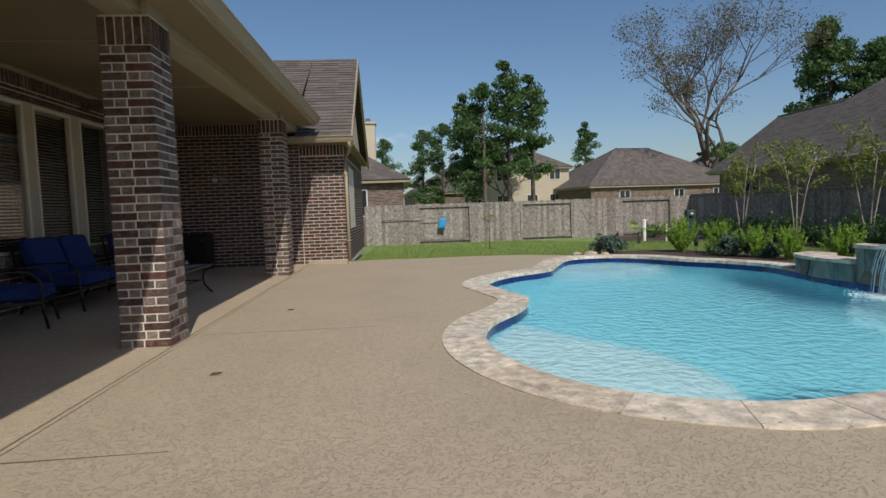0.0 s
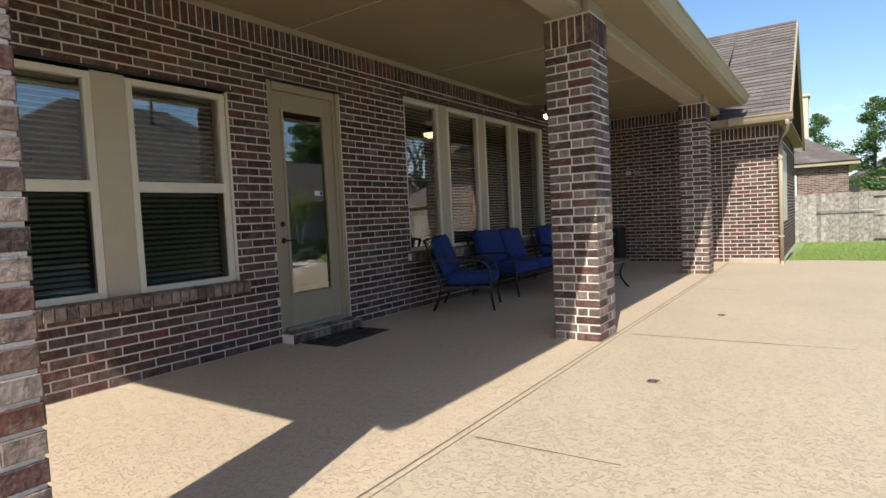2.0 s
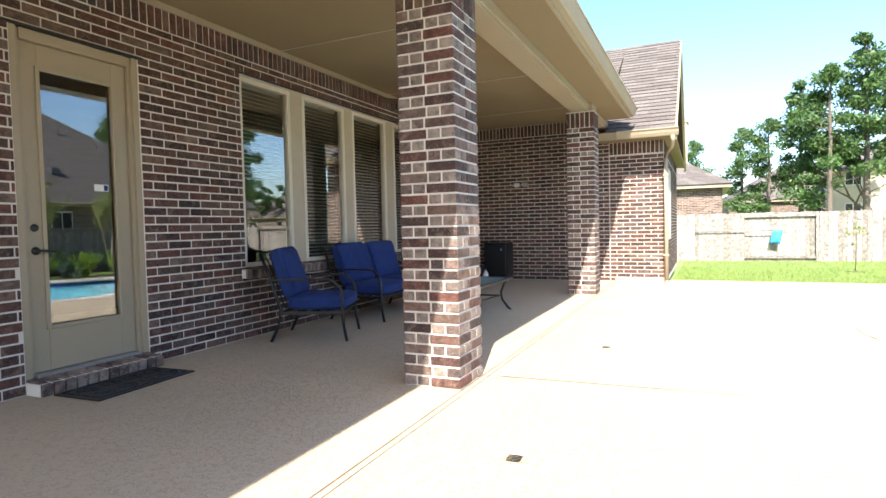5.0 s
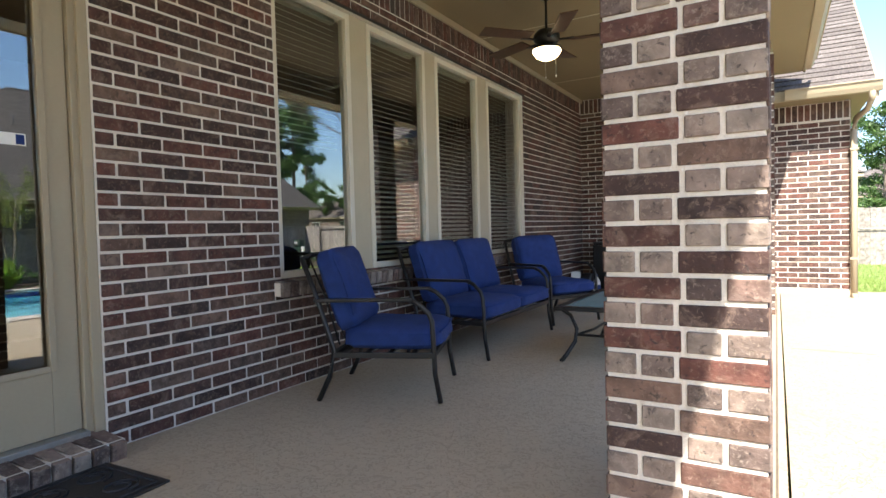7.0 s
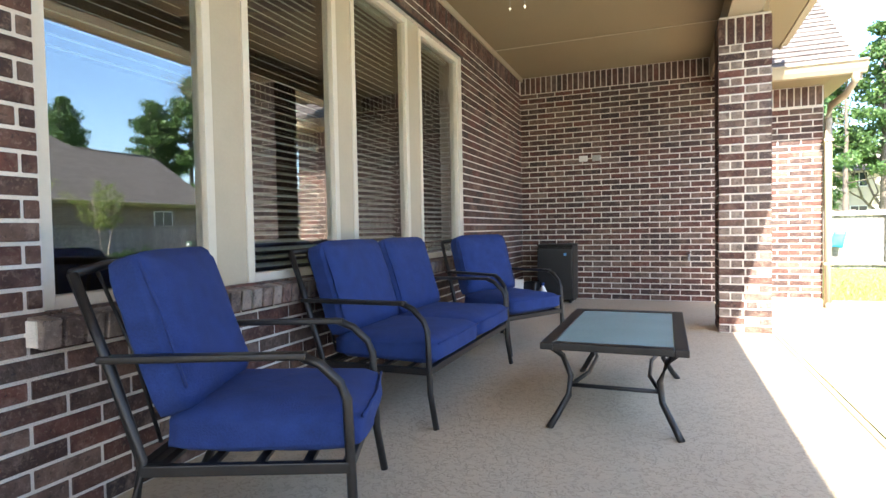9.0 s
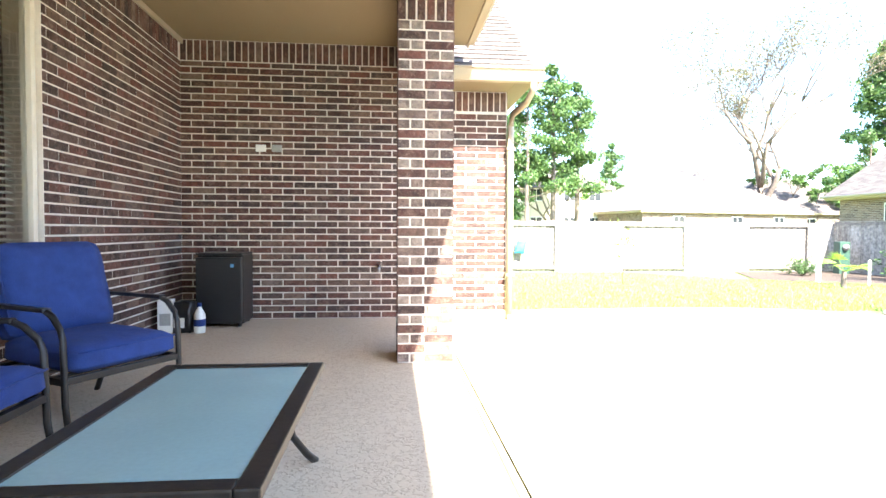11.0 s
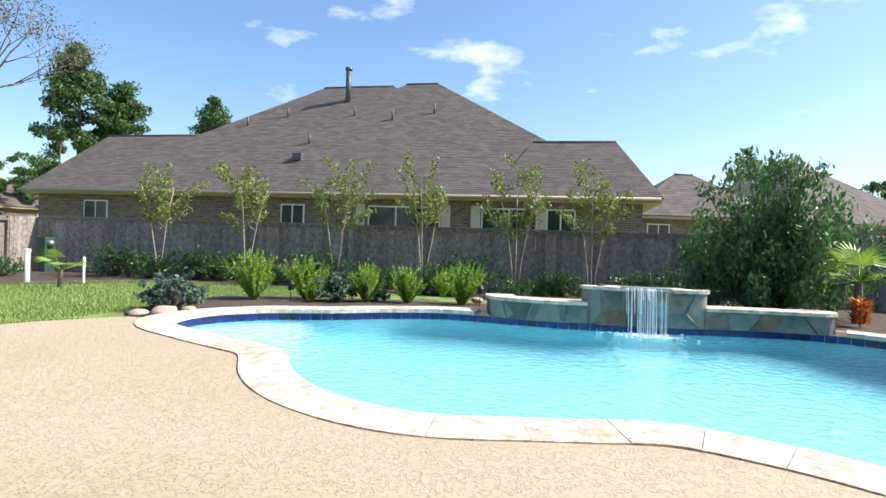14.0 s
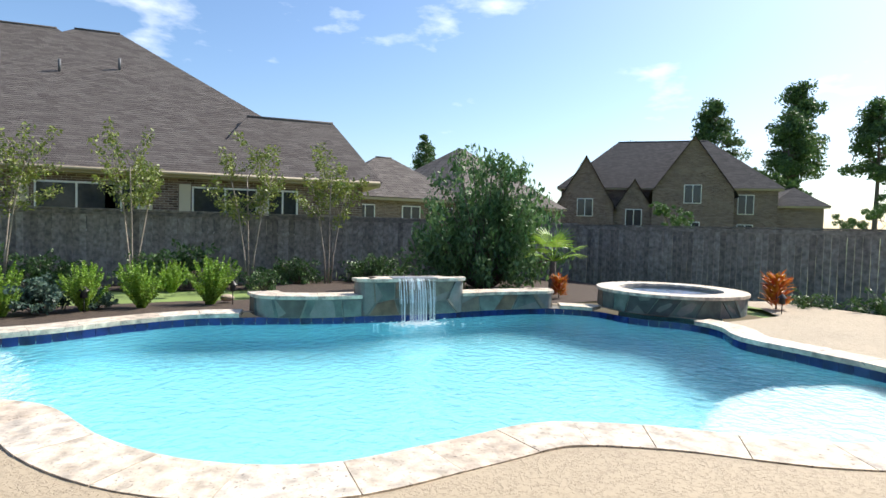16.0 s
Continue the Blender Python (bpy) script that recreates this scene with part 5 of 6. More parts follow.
for y in (15.6, 12.3, 11.2, 8.85):
    boxed("shutter", (20.12, y - 0.17, 0.8), (20.19, y + 0.17, 2.35), STUCCO, nb, "beige board shutter")
tube("gutter", [(19.66, 5.0, 2.66), (19.66, 31.0, 2.66)], 0.06, TRIM, nb, sides=6)
rz = lambda x: 2.7 + 0.87 * (x - 19.7)
tube("vent_stack", [(25.3, 18.4, rz(25.3) - 0.1), (25.3, 18.4, 9.0)], 0.13, GREY_PIPE, nb, "tall dark metal flue", 12)
lathe("flue_cap", [(0.0, 0.16), (0.17, 0.14), (0.17, 0.02), (0.13, 0)], GREY_PIPE, nb, "", 14, pose(25.3, 18.4, 9.0))
for x, y in ((23.6, 22.6), (24.2, 20.9), (24.2, 17.6), (23.9, 15.7), (24.3, 13.9), (22.4, 18.9)):
    tube("roof_vent", [(x, y, rz(x) - 0.05), (x, y, rz(x) + 0.42)], 0.045, GREY_PIPE, nb, "", 8)
boxed("box_vent", (21.3, 18.7, rz(21.4)), (21.7, 19.1, rz(21.4) + 0.3), GREY_PIPE, nb, bev=0.03)


def far_house(x, y, w, d, eave, slope, label, turn=0, wall=None, storeys=1, group="far houses"):
    h = thing("far_house", pose(x, y, 0, 0, 0, turn), label, "house", group)
    boxed("wall", (-w / 2 + 0.4, -d / 2 + 0.4, -0.5), (w / 2 - 0.4, d / 2 - 0.4, eave - 0.05), wall or FAR_BRICK, h, bev=0)
    hip(h, -w / 2, w / 2, -d / 2, d / 2, eave, slope, 16, int(x + y))
    for k in range(storeys):
        for sx in (-0.28, 0.05, 0.3):
            house_window(h, sx * w, -d / 2 + 0.39, 1.6 + 2.8 * k, 1.1, 1.4, "y-")
    return h


far_house(26, 56, 17, 13, 2.7, 0.6, "brown-roofed brick house beyond the fence", 10)
far_house(15.5, 60, 9, 10, 4.9, 0.55, "two-storey beige house with a brown roof", -6, STUCCO, 2)
far_house(10, 66, 14, 12, 2.9, 0.6, "grey-roofed house behind the pines", 5)
far_house(38, 60, 15, 12, 2.8, 0.6, "brown-roofed brick house far beyond the yard", -12)
far_house(50, 36, 15, 13, 2.8, 0.7, "grey-roofed brick house behind the neighbour's", 40)
nwh = far_house(-4.2, 33.5, 14, 9.5, 2.75, 0.62, "brick house with a beige boarded chimney over the fence", 0)
boxed("chimney", (4.3, 0.2, 2.5), (5.1, 1.2, 6.3), STUCCO, nwh, "beige boarded chimney")
boxed("chimney_cap", (4.22, 0.12, 6.3), (5.18, 1.28, 6.42), STUCCO, nwh)
lathe("flue", [(0.14, 0), (0.14, 0.25), (0, 0.27)], GREY_PIPE, nwh, "", 12, pose(4.7, 0.7, 6.42))
far_house(43, -6.5, 13, 12, 2.9, 0.75, "grey-roofed house beyond the side fence", -60)
far_house(33, 2.0, 8, 7, 2.7, 0.7, "small grey-roofed house beside the neighbour's", -80)


def gable(parent, x, y0, w, z0, ze, rise, depth, seed, win=True):
    """A steep brick gable that faces local -y, with its own roof running back."""
    put("gable_front", [(x - w / 2, y0, z0), (x + w / 2, y0, z0), (x + w / 2, y0, ze), (x, y0, ze + rise), (x - w / 2, y0, ze)] + [(x - w / 2, y0 + 0.3, z0), (x + w / 2, y0 + 0.3, z0), (x + w / 2, y0 + 0.3, ze), (x, y0 + 0.3, ze + rise), (x - w / 2, y0 + 0.3, ze)],
        [(0, 1, 2, 3, 4), (9, 8, 7, 6, 5), (1, 6, 7, 2), (0, 4, 9, 5)], FAR_BRICK, parent, "brick gable")
    e = 0.35
    k = rise / (w / 2)
    for s in (-1, 1):
        roof_plane("gable_roof", [(x + s * (w / 2 + e), y0 - 0.25, ze - e * k), (x + s * (w / 2 + e), y0 + depth, ze - e * k), (x, y0 + depth, ze + rise + 0.02), (x, y0 - 0.25, ze + rise + 0.02)], parent, 26, seed=seed + s, cover=SLATE_ROOF)
    if win:
        house_window(parent, x, y0 - 0.03, ze - 0.3, 1.3, 1.5, "y-")


big = thing("far_house", pose(45.6, -28.0, 0, 0, 0, -126) @ Matrix.Scale(1.06, 4), "two-storey brick house with steep dark gables", "house", "far houses")
boxed("wall", (-8.5, -4, -0.5), (8.5, 7, 4.9), FAR_BRICK, big, bev=0)
hip(big, -8.9, 8.9, -4.4, 7.4, 4.9, 0.80, 40, 77, 5.0, None, SLATE_ROOF)
gable(big, -6.3, -6.2, 4.6, -0.5, 3.4, 4.0, 6.0, 81)
gable(big, -2.4, -5.6, 3.6, -0.5, 2.6, 2.9, 4.0, 83)
gable(big, 2.0, -6.0, 6.0, -0.5, 4.6, 4.3, 7.0, 85)
boxed("wall", (8.5, -3, -0.5), (12.0, 5, 3.6), FAR_BRICK, big, bev=0)
hip(big, 8.1, 12.4, -3.4, 5.4, 3.6, 0.75, 20, 87, None, None, SLATE_ROOF)
for x, z in ((6.2, 3.6), (6.2, 1.2), (2.0, 1.3)):
    house_window(big, x, -4.02 if x > 5 else -6.03, z, 1.2, 1.6, "y-")


# ---- trees and plants ----
def leaf_cloud(centres, per, size, seed, flat=0.6, droop=0.0):
    """Small leaf quads scattered in clumps. centres: (x, y, z, radius)."""
    g = np.random.default_rng(seed)
    c = np.repeat(np.array(centres), per, axis=0)
    n = len(c)
    off = g.normal(size=(n, 3))
    off /= np.linalg.norm(off, axis=1, keepdims=True) + 1e-9
    off *= (g.random((n, 1)) ** 0.45)
    off[:, 2] *= flat
    p = c[:, :3] + off * c[:, 3:4]
    p[:, 2] -= droop * np.abs(off[:, 0]) * c[:, 3]
    a = g.normal(size=(n, 3))
    a /= np.linalg.norm(a, axis=1, keepdims=True)
    b = np.cross(a, g.normal(size=(n, 3)))
    b /= np.linalg.norm(b, axis=1, keepdims=True) + 1e-9
    s = size * g.uniform(0.6, 1.4, (n, 1))
    v = np.stack([p - a * s, p + b * s * 0.45, p + a * s, p - b * s * 0.45], axis=1).reshape(-1, 3)
    f = np.arange(n * 4).reshape(-1, 4)
    return v.tolist(), f.tolist()


def tubes(paths, sides=6):
    vs, fs = [], []
    for path, radii in paths:
        v, f = tube_verts(path, radii, sides)
        k = len(vs)
        vs += v
        fs += [tuple(i + k for i in q) for q in f]
    return vs, fs


def pine(h, seed, crown=0.62, spread=0.2, label="tall pine tree with a bare trunk and dark green crown"):
    r = random.Random(seed)
    t = thing("pine_tree", pose(0, 0, 0), label, "tree", "pines")
    bend = [(r.uniform(-0.1, 0.1) * h * 0.12 * k / 5, r.uniform(-0.1, 0.1) * h * 0.12 * k / 5, h * k / 5) for k in range(6)]
    paths = [(bend, [0.02 * h * (1 - 0.17 * k) for k in range(6)])]
    cs = []
    z0 = h * (1 - crown)
    n = int(h * 2.2)
    for i in range(n):
        f = i / n
        z = z0 + (h - z0) * f
        reach = h * spread * (1 - 0.75 * f ** 1.5) * r.uniform(0.45, 1.1) * (0.6 + 0.4 * min(1, f * 5))
        w = r.uniform(0, 6.28)
        tip = (math.cos(w) * reach, math.sin(w) * reach, z + r.uniform(-0.02, 0.05) * h)
        paths.append(([(0, 0, z - 0.02 * h), (tip[0] * 0.5, tip[1] * 0.5, z), tip], [0.0045 * h, 0.003 * h, 0.001 * h]))
        cs.append((*tip, h * r.uniform(0.045, 0.085)))
        cs.append((tip[0] * 0.6, tip[1] * 0.6, tip[2], h * r.uniform(0.04, 0.075)))
    cs.append((0, 0, h, h * 0.035))
    v, f = tubes(paths, 5)
    put("trunk", v, f, BARK, t, smooth=True)
    v, f = leaf_cloud(cs, 130, 0.0115 * h, seed, 0.7)
    tagged(put("crown", v, f, PINE_LEAF, t), kind="stuff")
    return t


def branchy(h, seed, spread, depth=5, lean=0.0, trunk=0.022):
    """Forking limbs: the paths and the twig tips."""
    r = random.Random(seed)
    paths, tips = [], []

    def grow(p, d, length, rad, k):
        q = [p]
        for s in range(3):
            d = (d + Vector((r.uniform(-.16, .16), r.uniform(-.16, .16), r.uniform(-.05, .12)))).normalized()
            q.append(q[-1] + d * length / 3)
        paths.append((q, [rad, rad * 0.9, rad * 0.8, rad * 0.68]))
        if k == 0:
            tips.append(q[-1])
            return
        for b in range(2 if r.random() < 0.5 else 3):
            a = Vector((r.uniform(-1, 1), r.uniform(-1, 1), r.uniform(-0.25, 0.55)))
            nd = (d * 0.75 + a * spread).normalized()
            grow(q[-1] if b else q[2], nd, length * r.uniform(0.62, 0.86), rad * r.uniform(0.5, 0.68), k - 1)
    grow(Vector((0, 0, 0)), Vector((lean, lean * 0.3, 1)).normalized(), h * 0.30, trunk * h, depth)
    return paths, tips


def oak(h, seed, leafy, label, name="oak_tree", leaf=None, per=14, size=0.14, lean=0.0, deep=5):
    t = thing(name, pose(0, 0, 0), label, "tree")
    paths, tips = branchy(h, seed, 0.75, deep, lean)
    top = max(p.z for p in tips)
    k = h / top
    paths = [([p * k for p in q], rr_) for q, rr_ in paths]
    v, f = tubes(paths, 5)
    put("trunk", v, f, BARK, t, smooth=True)
    g = random.Random(seed)
    cs = [(*(p * k), h * 0.05 * g.uniform(0.7, 1.3)) for p in tips if g.random() < leafy]
    v, f = leaf_cloud(cs, per, size, seed, 0.8)
    tagged(put("crown", v, f, leaf or OAK_LEAF, t), kind="stuff")
    return t


def stand(ob, spots, seed=1):
    """Moves ob to the first spot and copies it to the others, each turned and scaled its own way. spots: (x, y, z, scale)."""
    r = random.Random(seed)
    for k, (x, y, z, s) in enumerate(spots):
        m = pose(x, y, z, 0, 0, r.uniform(0, 360))
        if k:
            o = copy_thing(ob, m)
            o.scale = (s, s, s)
        else:
            first = (m, s)
    ob.matrix_basis = first[0] @ Matrix.Scale(first[1], 4)


stand(pine(13, 1), [(11.5, 47, -0.4, 1.0), (14, 49, -0.4, 0.95), (30, 82, -0.4, 1.0), (8.2, 50, -0.4, 0.85), (52, 44, -0.4, 1.15), (72, -12, -0.4, 1.0)], 2)
stand(pine(12, 5, 0.8, 0.24, "dense dark green pine tree"), [(9.3, 46, -0.4, 0.95), (4.5, 52, -0.4, 0.72), (6.2, 50, -0.4, 0.74), (1.0, 48, -0.4, 0.62), (28, 60, -0.4, 0.5), (44, 55, -0.4, 0.9), (66, -22, -0.4, 0.75), (80, -30, -0.4, 0.9)], 3)
stand(pine(19, 9, 0.5, 0.2), [(48, 57, -0.4, 1.0), (51, 54, -0.4, 0.85), (54, 58, -0.4, 0.8), (56, 47, -0.4, 0.8), (60, -48, -0.4, 0.95), (49, -48, -0.4, 0.78), (42, -52, -0.4, 0.8), (52, -53, -0.4, 1.0), (68, -40, -0.4, 0.7)], 4)
bare = oak(11.2, 14, 0.9, "large half-bare tree with thin brown leaves", "bare_tree", DRY_LEAF, 6, 0.06, 0.26, 8)
bare.matrix_basis = pose(34.5, 57, -0.4, 0, 0, 215) @ Matrix.Scale(1.95, 4)
stand(oak(9, 22, 1.0, "round green broadleaf tree", "broadleaf_tree", None, 60, 0.16), [(13, 50, -0.4, 0.9), (23.5, 33, -0.4, 0.55), (40, 52, -0.4, 0.7), (62, -8, -0.4, 0.8), (46, -40, -0.4, 0.9), (35, -46, -0.4, 0.8), (24, -26, -0.4, 0.42), (31, -17, -0.4, 0.40), (18, 58, -0.4, 0.5), (22, 56, -0.4, 0.45), (37.5, 58.5, -0.4, 0.85), (85, 0, -0.4, 0.9)], 5)


def myrtle(seed):
    t = thing("crape_myrtle", pose(0, 0, 0), "slender multi-stemmed crape myrtle with sparse yellow-green leaves", "tree", "crape myrtles")
    r = random.Random(seed)
    paths, cs = [], []
    for k in range(3):
        w = 2.1 * k + r.uniform(-.3, .3)
        b = Vector((math.cos(w), math.sin(w), 0))
        p = [b * 0.06, b * 0.12 + Vector((0, 0, 0.8)), b * 0.3 + Vector((0, 0, 1.9)), b * 0.55 + Vector((0, 0, 2.8))]
        paths.append((p, [0.026, 0.022, 0.017, 0.011]))
        for j in range(7):
            base = p[2].lerp(p[3], r.uniform(-0.5, 1))
            d = Vector((r.uniform(-1, 1), r.uniform(-1, 1), r.uniform(0.3, 1.1))).normalized()
            tip = base + d * r.uniform(0.6, 1.25)
            mid = base.lerp(tip, 0.5) + Vector((0, 0, 0.08))
            paths.append(([base, mid, tip], [0.009, 0.006, 0.003]))
            for f in (0.35, 0.6, 0.8, 1.0):
                cs.append((*base.lerp(tip, f), 0.17))
    for p, rad in paths:
        if len(p) == 4:
            tube("stem", p, rad, PALE_BARK, t, sides=7)
    v, f = tubes([q for q in paths if len(q[0]) == 3], 5)
    tagged(put("twig", v, f, PALE_BARK, t, smooth=True), kind="stuff")
    v, f = leaf_cloud(cs, 26, 0.045, seed, 0.9)
    tagged(put("leaves", v, f, MYRTLE_LEAF, t), kind="stuff")
    return t


for k, y in enumerate((19.9, 17.0, 14.2, 11.7, 9.2, 7.3)):
    myrtle(50 + k).matrix_basis = pose(14.8, y, ground_z(14.8, y), 0, 0, 60 * k)


def shrub(h, seed, mt, name, label, per=1, n=60, size=0.05, flat=0.85, group="shrubs"):
    t = thing(name, pose(0, 0, 0), label, "shrub", group)
    r = random.Random(seed)
    paths, cs = [], []
    for k in range(n):
        w, e = r.uniform(0, 6.28), r.uniform(0.25, 1.35)
        d = Vector((math.cos(w) * math.cos(e), math.sin(w) * math.cos(e), math.sin(e)))
        tip = d * h * r.uniform(0.55, 1.0)
        paths.append(([(0, 0, 0), tip * 0.5 + Vector((0, 0, 0.05 * h)), tip], [0.012 * h, 0.008 * h, 0.003 * h]))
        cs += [(*tip, 0.13 * h), (*(tip * 0.7), 0.14 * h)]
    v, f = tubes(paths, 4)
    tagged(put("stem", v, f, BARK, t), kind="stuff")
    v, f = leaf_cloud(cs, int(14 * per), size, seed, flat)
    tagged(put("leaves", v, f, mt, t), kind="stuff")
    return t


sh = shrub(0.85, 3, SHRUB_LEAF, "fence_shrub", "loose dark green shrub in the bed by the fence", 1.2, 40, 0.045)
rp = random.Random(12)
stand(sh, [(15.1 + rp.uniform(-0.4, 0.3), y + rp.uniform(-0.3, 0.3), ground_z(15, y), rp.uniform(0.9, 1.45)) for y in (21.6, 20.6, 18.6, 17.8, 16.2, 15.3, 13.4, 12.8, 11.0, 10.2, 8.4, 7.9, 6.6, 5.8)] + [(8.3, -0.9, -0.4, 0.75), (7.4, -1.6, -0.42, 0.9), (13.2, 23.8, -0.42, 0.8), (12.2, 8.9, -0.18, 0.6), (12.0, 5.2, -0.2, 0.7)], 8)
vit = shrub(3.3, 7, leaf_mat("vitex_leaves", (0.05, 0.12, 0.035), (0.17, 0.29, 0.10)), "vitex_bush", "large airy green bush with lance leaves", 5.0, 110, 0.085, 0.9, "big bushes")
vit.matrix_basis = pose(12.8, 3.9, -0.3) @ Matrix.Diagonal((0.62, 0.62, 1.0, 1))
stand(shrub(0.55, 17, leaf_mat("juniper_leaves", (0.05, 0.10, 0.07), (0.14, 0.22, 0.16)), "juniper", "low blue-green juniper in the pool bed", 2.0, 40, 0.035, 0.8, "junipers"), [(9.55, 11.9, -0.12, 1.0), (7.25, 13.45, -0.10, 1.0), (10.0, 11.3, -0.14, 0.7)], 9)


def fern(seed):
    """Upright plumes like foxtails, each a spine set with short leaflets."""
    t = thing("foxtail_fern", pose(0, 0, 0), "bright yellow-green foxtail fern with upright plumes", "fern", "pool bed ferns")
    r = random.Random(seed)
    cs = []
    for k in range(46):
        w = r.uniform(0, 6.28)
        e = r.uniform(0.9, 1.53)
        L = r.uniform(0.5, 0.85)
        for j in range(22):
            f = (j + 1) / 22
            out = math.cos(e) * L * f
            fat = 0.034 * (0.55 + 0.9 * f) * min(1.0, 4.5 * (1.04 - f))
            cs.append((math.cos(w) * (0.04 + out), math.sin(w) * (0.04 + out), math.sin(e) * L * f - 0.07 * f * f * math.cos(e), fat))
    v, f = leaf_cloud(cs, 9, 0.02, seed, 1.0)
    tagged(put("plume", v, f, FERN_LEAF, t), kind="stuff")
    return t


stand(fern(5), [(9.0, 13.2, -0.1, 1.1), (9.6, 12.5, -0.12, 1.0), (9.75, 11.4, -0.12, 0.9), (10.0, 10.7, -0.13, 0.9), (10.35, 9.75, -0.14, 1.0), (9.2, 12.2, -0.1, 0.5), (12.5, 10.6, -0.2, 0.8)], 10)


def croton(seed):
    t = thing("croton_plant", pose(0, 0, 0), "croton plant with red and orange leaves", "plant", "crotons")
    r = random.Random(seed)
    vs, fs = [], []
    for k in range(240):
        w, z = r.uniform(0, 6.28), r.uniform(0.05, 0.5)
        d = Vector((math.cos(w), math.sin(w), r.uniform(0.4, 1.6))).normalized()
        s = d.cross(Vector((0, 0, 1))).normalized() * 0.028
        p = Vector((0.12 * r.random() * math.cos(w), 0.12 * r.random() * math.sin(w), z))
        L = r.uniform(0.14, 0.24)
        i = len(vs)
        vs += [p, p + d * L * 0.5 + s, p + d * L + Vector((0, 0, -0.03)), p + d * L * 0.5 - s]
        fs.append((i, i + 1, i + 2, i + 3))
    put("leaves", vs, fs, RED_LEAF, t)
    tube("stem", [(0, 0, 0), (0, 0, 0.5)], 0.014, BARK, t, sides=5)
    return t


stand(croton(3), [(10.4, 3.25, -0.13, 0.8), (8.1, 0.15, -0.1, 1.15)], 11)


def fan_palm(h, n, seed):
    t = thing("fan_palm", pose(0, 0, 0), "small fan palm with bright green split leaves", "palm", "palms")
    r = random.Random(seed)
    lathe("trunk", [(0.09, 0), (0.075, h * 0.5), (0.06, h)], BARK, t, "", 10)
    for k in range(n):
        w, e = 6.28 * k / n + r.uniform(-.3, .3), r.uniform(0.1, 1.2)
        d = Vector((math.cos(w) * math.cos(e), math.sin(w) * math.cos(e), math.sin(e)))
        tip = Vector((0, 0, h)) + d * 0.45
        tube("leaf_stalk", [(0, 0, h), tip], [0.012, 0.008], FERN_LEAF, t, sides=4)
        side = d.cross(Vector((0, 0, 1))).normalized()
        up = side.cross(d).normalized()
        vs, fs = [], []
        for j in range(11):
            a = radians(-80 + 16 * j)
            q = (d * math.cos(a) + side * math.sin(a))
            b = (side * math.cos(a) - d * math.sin(a)) * 0.022
            i = len(vs)
            vs += [tip, tip + q * 0.2 + b + up * 0.02, tip + q * 0.42 - up * 0.08, tip + q * 0.2 - b + up * 0.02]
            fs.append((i, i + 1, i + 2, i + 3))
        put("leaf", vs, fs, FERN_LEAF, t)
    return t


fan_palm(0.75, 9, 2).matrix_basis = pose(11.3, 2.9, -0.2)
fan_palm(0.55, 6, 4).matrix_basis = pose(10.4, 18.8, ground_z(10.4, 18.8)) @ Matrix.Scale(0.75, 4)


def path_light(x, y, z):
    t = thing("path_light", pose(x, y, z), "small dark bronze garden path light", "garden light", "path lights")
    tube("stake", [(0, 0, -0.05), (0, 0, 0.2)], 0.008, IRON, t)
    lathe("lantern", [(0.045, 0.2), (0.05, 0.21), (0.042, 0.3)], BLACK, t, "", 12)
    lathe("cap", [(0.075, 0.3), (0.06, 0.32), (0.01, 0.37), (0, 0.38)], IRON, t, "", 14)


for x, y in ((9.0, 12.5), (9.55, 11.35), (10.25, 9.4), (7.0, 13.3), (7.6, 0.6)):
    path_light(x, y, -0.11)
for x, y, h, lab in ((11.6, 21.1, 0.85, "white plastic standpipe in the bed"), (11.7, 19.5, 0.65, "pale plastic pipe stake in the bed")):
    p = thing("standpipe", pose(x, y, ground_z(x, y)), lab, "pipe", "standpipes")
    lathe("pipe", [(0.06 if h > 0.7 else 0.03, -0.05), (0.06 if h > 0.7 else 0.03, h), (0, h)], WHITE, p, "", 14)
    lathe("pipe_cap", [(0.075 if h > 0.7 else 0.036, h - 0.08), (0.075 if h > 0.7 else 0.036, h + 0.01), (0, h + 0.02)], WHITE, p, "", 14)
ub = thing("utility_box", pose(15.3, 24.6, -0.43), "dark green utility pedestal with a round meter", "utility box")
boxed("cabinet", (-0.2, -0.15, 0), (0.2, 0.15, 1.15), mat("utility_green", (0.03, 0.07, 0.05), 0.5), ub, bev=0.03)
lathe("meter", [(0.11, 0), (0.11, 0.08), (0, 0.1)], STEEL, ub, "", 16, pose(0, -0.15, 0.95, 90, 0, 0))
sap = thing("sapling", pose(5.3, 19.8, ground_z(5.3, 19.8)), "thin young tree on the lawn", "sapling")
tube("stem", [(0, 0, 0), (0.02, 0, 0.8), (0.0, 0.02, 1.7)], [0.012, 0.009, 0.004], BARK, sap)
v, f = leaf_cloud([(rp.uniform(-.2, .2), rp.uniform(-.2, .2), rp.uniform(0.7, 1.7), 0.15) for _ in range(12)], 8, 0.04, 4)
put("leaves", v, f, MYRTLE_LEAF, sap)
lathe("mulch_ring", [(0.0, 0.05), (0.2, 0.03), (0.26, 0)], SOIL, sap, "dark mulch ring", 16)
net = thing("pool_net", pose(1.3, 25.68, 0.72), "pool skimmer pole with a blue net hung on the fence", "pool net")
tube("pole", [(0, 0, 0), (3.0, 0, 0.02)], 0.018, STEEL, net)
bm = bmesh.new()
box(bm, (2.62, -0.06, -0.48), (2.95, 0.02, 0.02))
bmesh.ops.subdivide_edges(bm, edges=bm.edges[:], cuts=5, use_grid_fill=True)
for v_ in bm.verts:
    v_.co += 0.05 * noise.noise_vector(v_.co * 4)
    v_.co.x += (v_.co.z + 0.2) * 0.25
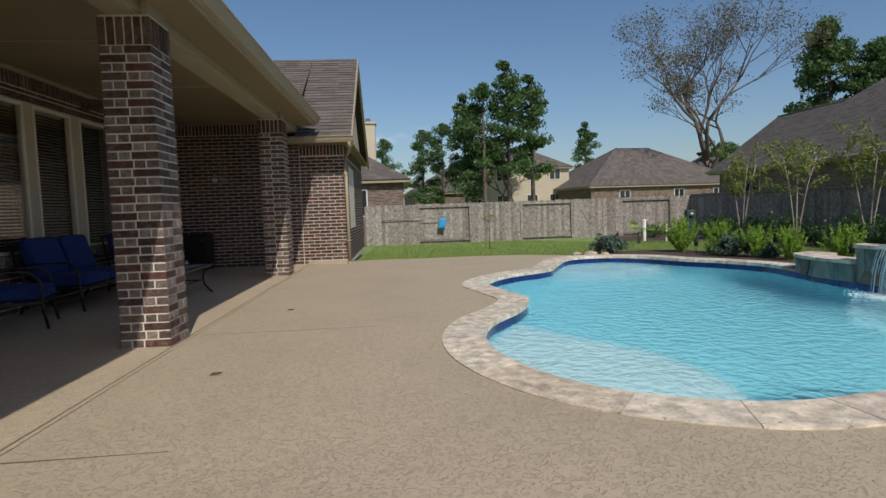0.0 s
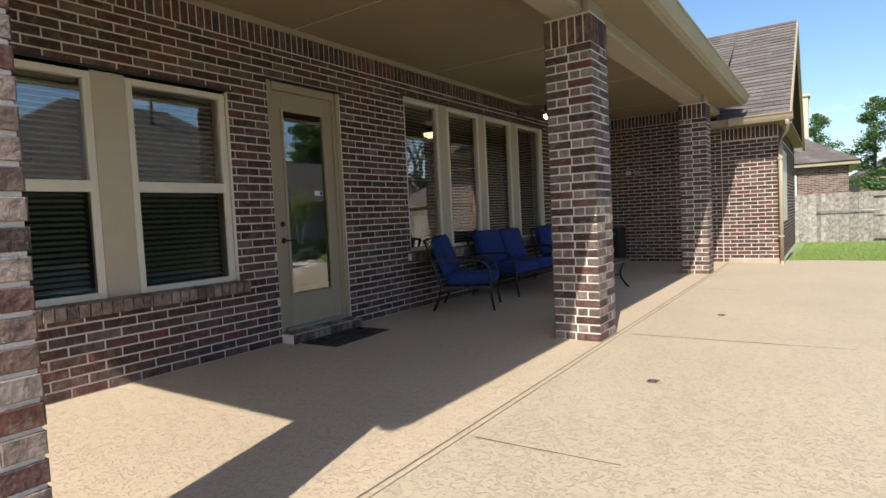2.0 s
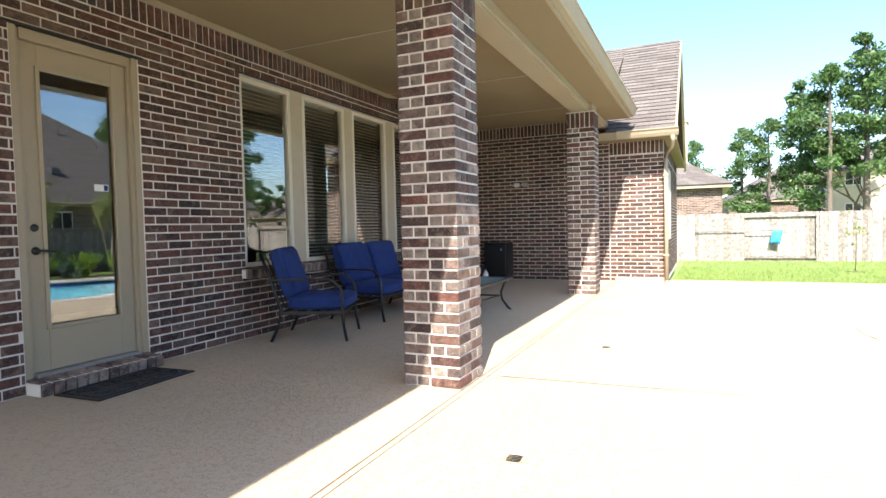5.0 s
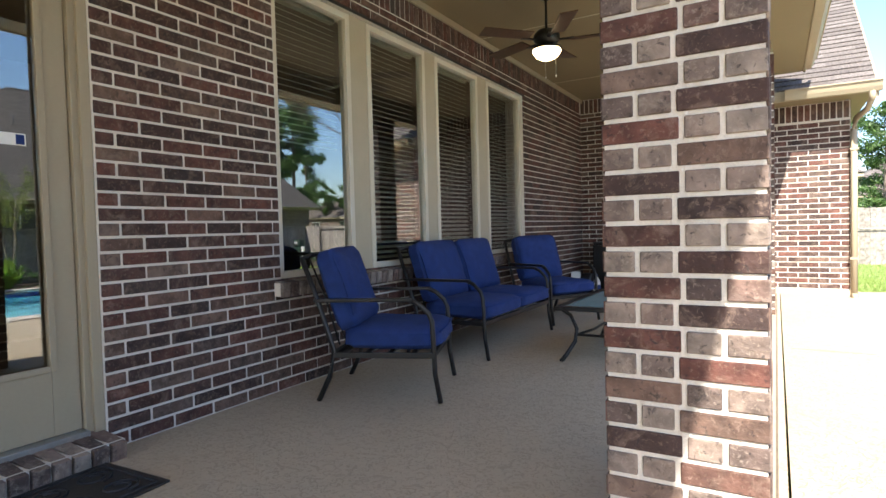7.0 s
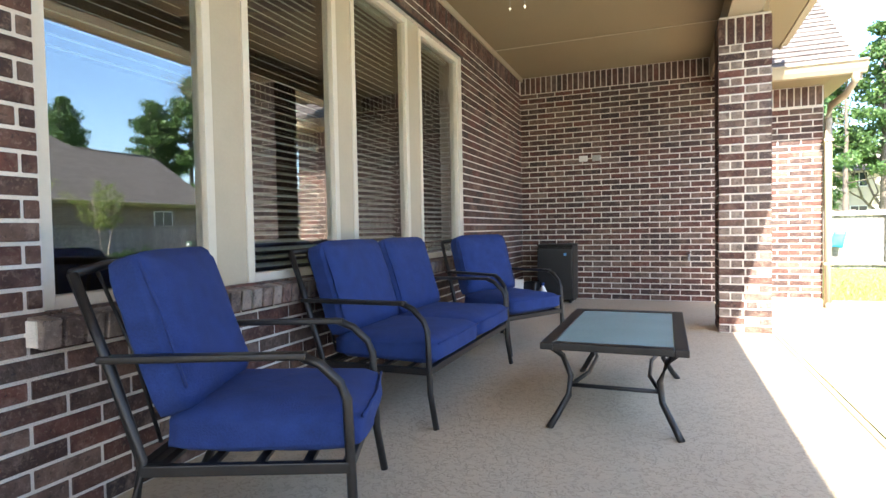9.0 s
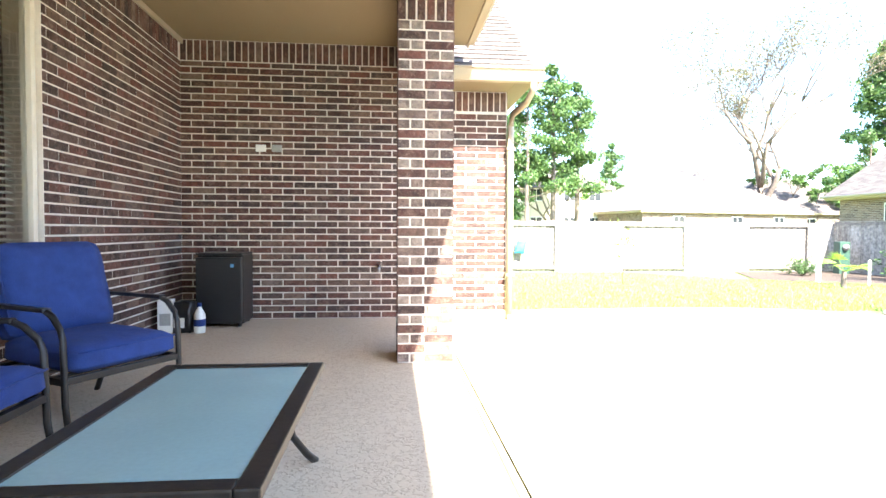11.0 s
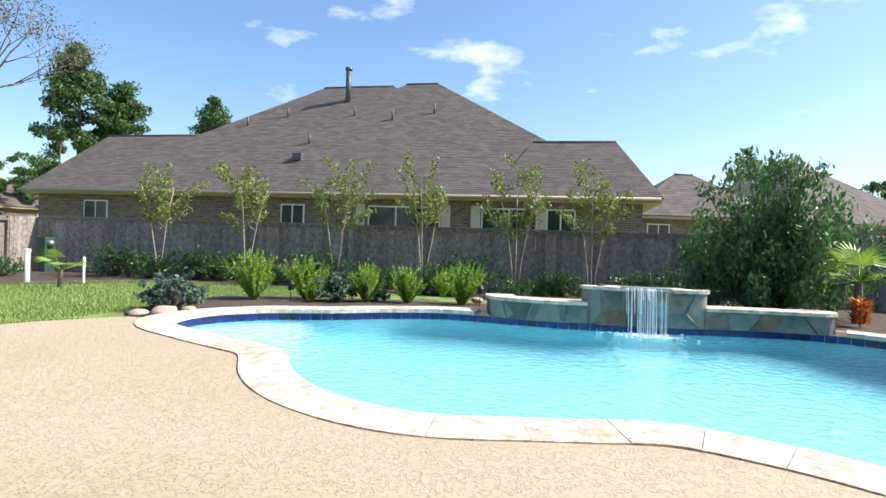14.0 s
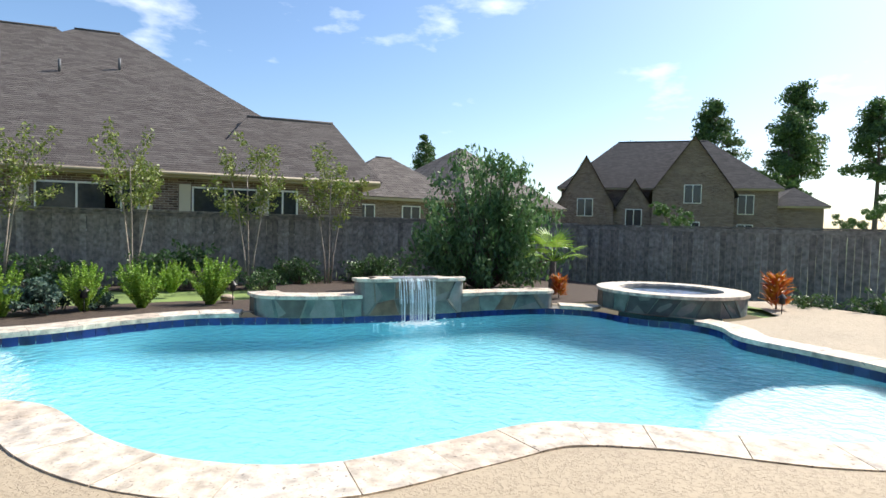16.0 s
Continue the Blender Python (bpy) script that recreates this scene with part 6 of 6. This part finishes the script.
part("net_bag", bm, mat("blue_net", (0.03, 0.28, 0.55), 0.6, var=0.2), net, "bright blue net bag", smooth=True)
for x in (0.3, 2.4):
    tube("hook", [(x, 0.08, 0.05), (x, -0.02, 0.03), (x, -0.02, -0.03)], 0.008, STEEL, net, sides=5)
for x, y, s in ((6.7, 13.15, 1.0), (10.55, 9.5, 0.7), (7.0, 13.0, 0.6), (6.4, 13.3, 0.7)):
    bm = bmesh.new()
    bmesh.ops.create_icosphere(bm, subdivisions=3, radius=0.16 * s)
    for v_ in bm.verts:
        v_.co += 0.04 * s * noise.noise_vector(v_.co * 6 + Vector((x, y, 0)))
        v_.co.z *= 0.5
    o = part("garden_rock", bm, mat("pale_rock", (0.45, 0.36, 0.28), 0.9, var=0.2, bump=0.6), smooth=True)
    o.location = (x, y, -0.06)
    tagged(o, "pale rounded rock at the edge of the bed", "rock", "bed rocks")

# blades of grass over the lawn
g = np.random.default_rng(3)
n = 90000
px = np.concatenate([g.uniform(0.95, 14.5, n), g.uniform(9.3, 14.3, n // 4)])
py = np.concatenate([13.7 + (g.random(n) ** 1.6) * 12, g.uniform(9.2, 16.0, n // 4)])
edge_y = np.interp(px, [p[0] for p in LAWN_EDGE], [p[1] for p in LAWN_EDGE])
bed_x = np.interp(py, [9.2, 10.2, 11.6, 12.9, 13.9, 14.1], [11.0, 10.9, 10.5, 10.1, 9.3, 6.2])
ok = (py > edge_y + 0.02) & ~((px > 6.0) & (py < 14.15) & (px < bed_x + 0.03)) & ~((py > 17) & (px > 29.5 - py * 0.85)) & (px < 14.3)
px, py = px[ok], py[ok]
n = len(px)
pz = np.array([ground_z(a, b) for a, b in zip(px, py)])
w = g.uniform(0, 6.28, n)
hh = g.uniform(0.03, 0.075, n)
bw = 0.006 + 0.004 * g.random(n)
lx, ly = g.normal(0, 0.025, n), g.normal(0, 0.025, n)
V = np.stack([np.stack([px - np.cos(w) * bw, py - np.sin(w) * bw, pz], 1), np.stack([px + np.cos(w) * bw, py + np.sin(w) * bw, pz], 1), np.stack([px + lx, py + ly, pz + hh], 1)], 1).reshape(-1, 3)
tagged(put("grass", V.tolist(), np.arange(3 * n).reshape(-1, 3).tolist(), BLADE), "short bright green lawn grass blades", "grass", kind="stuff")


# ---- the bricks of walls and columns ----
for args in LATER:
    lay_now(*args)
for c_, y_ in COLUMNS:
    lay_column(c_, y_)
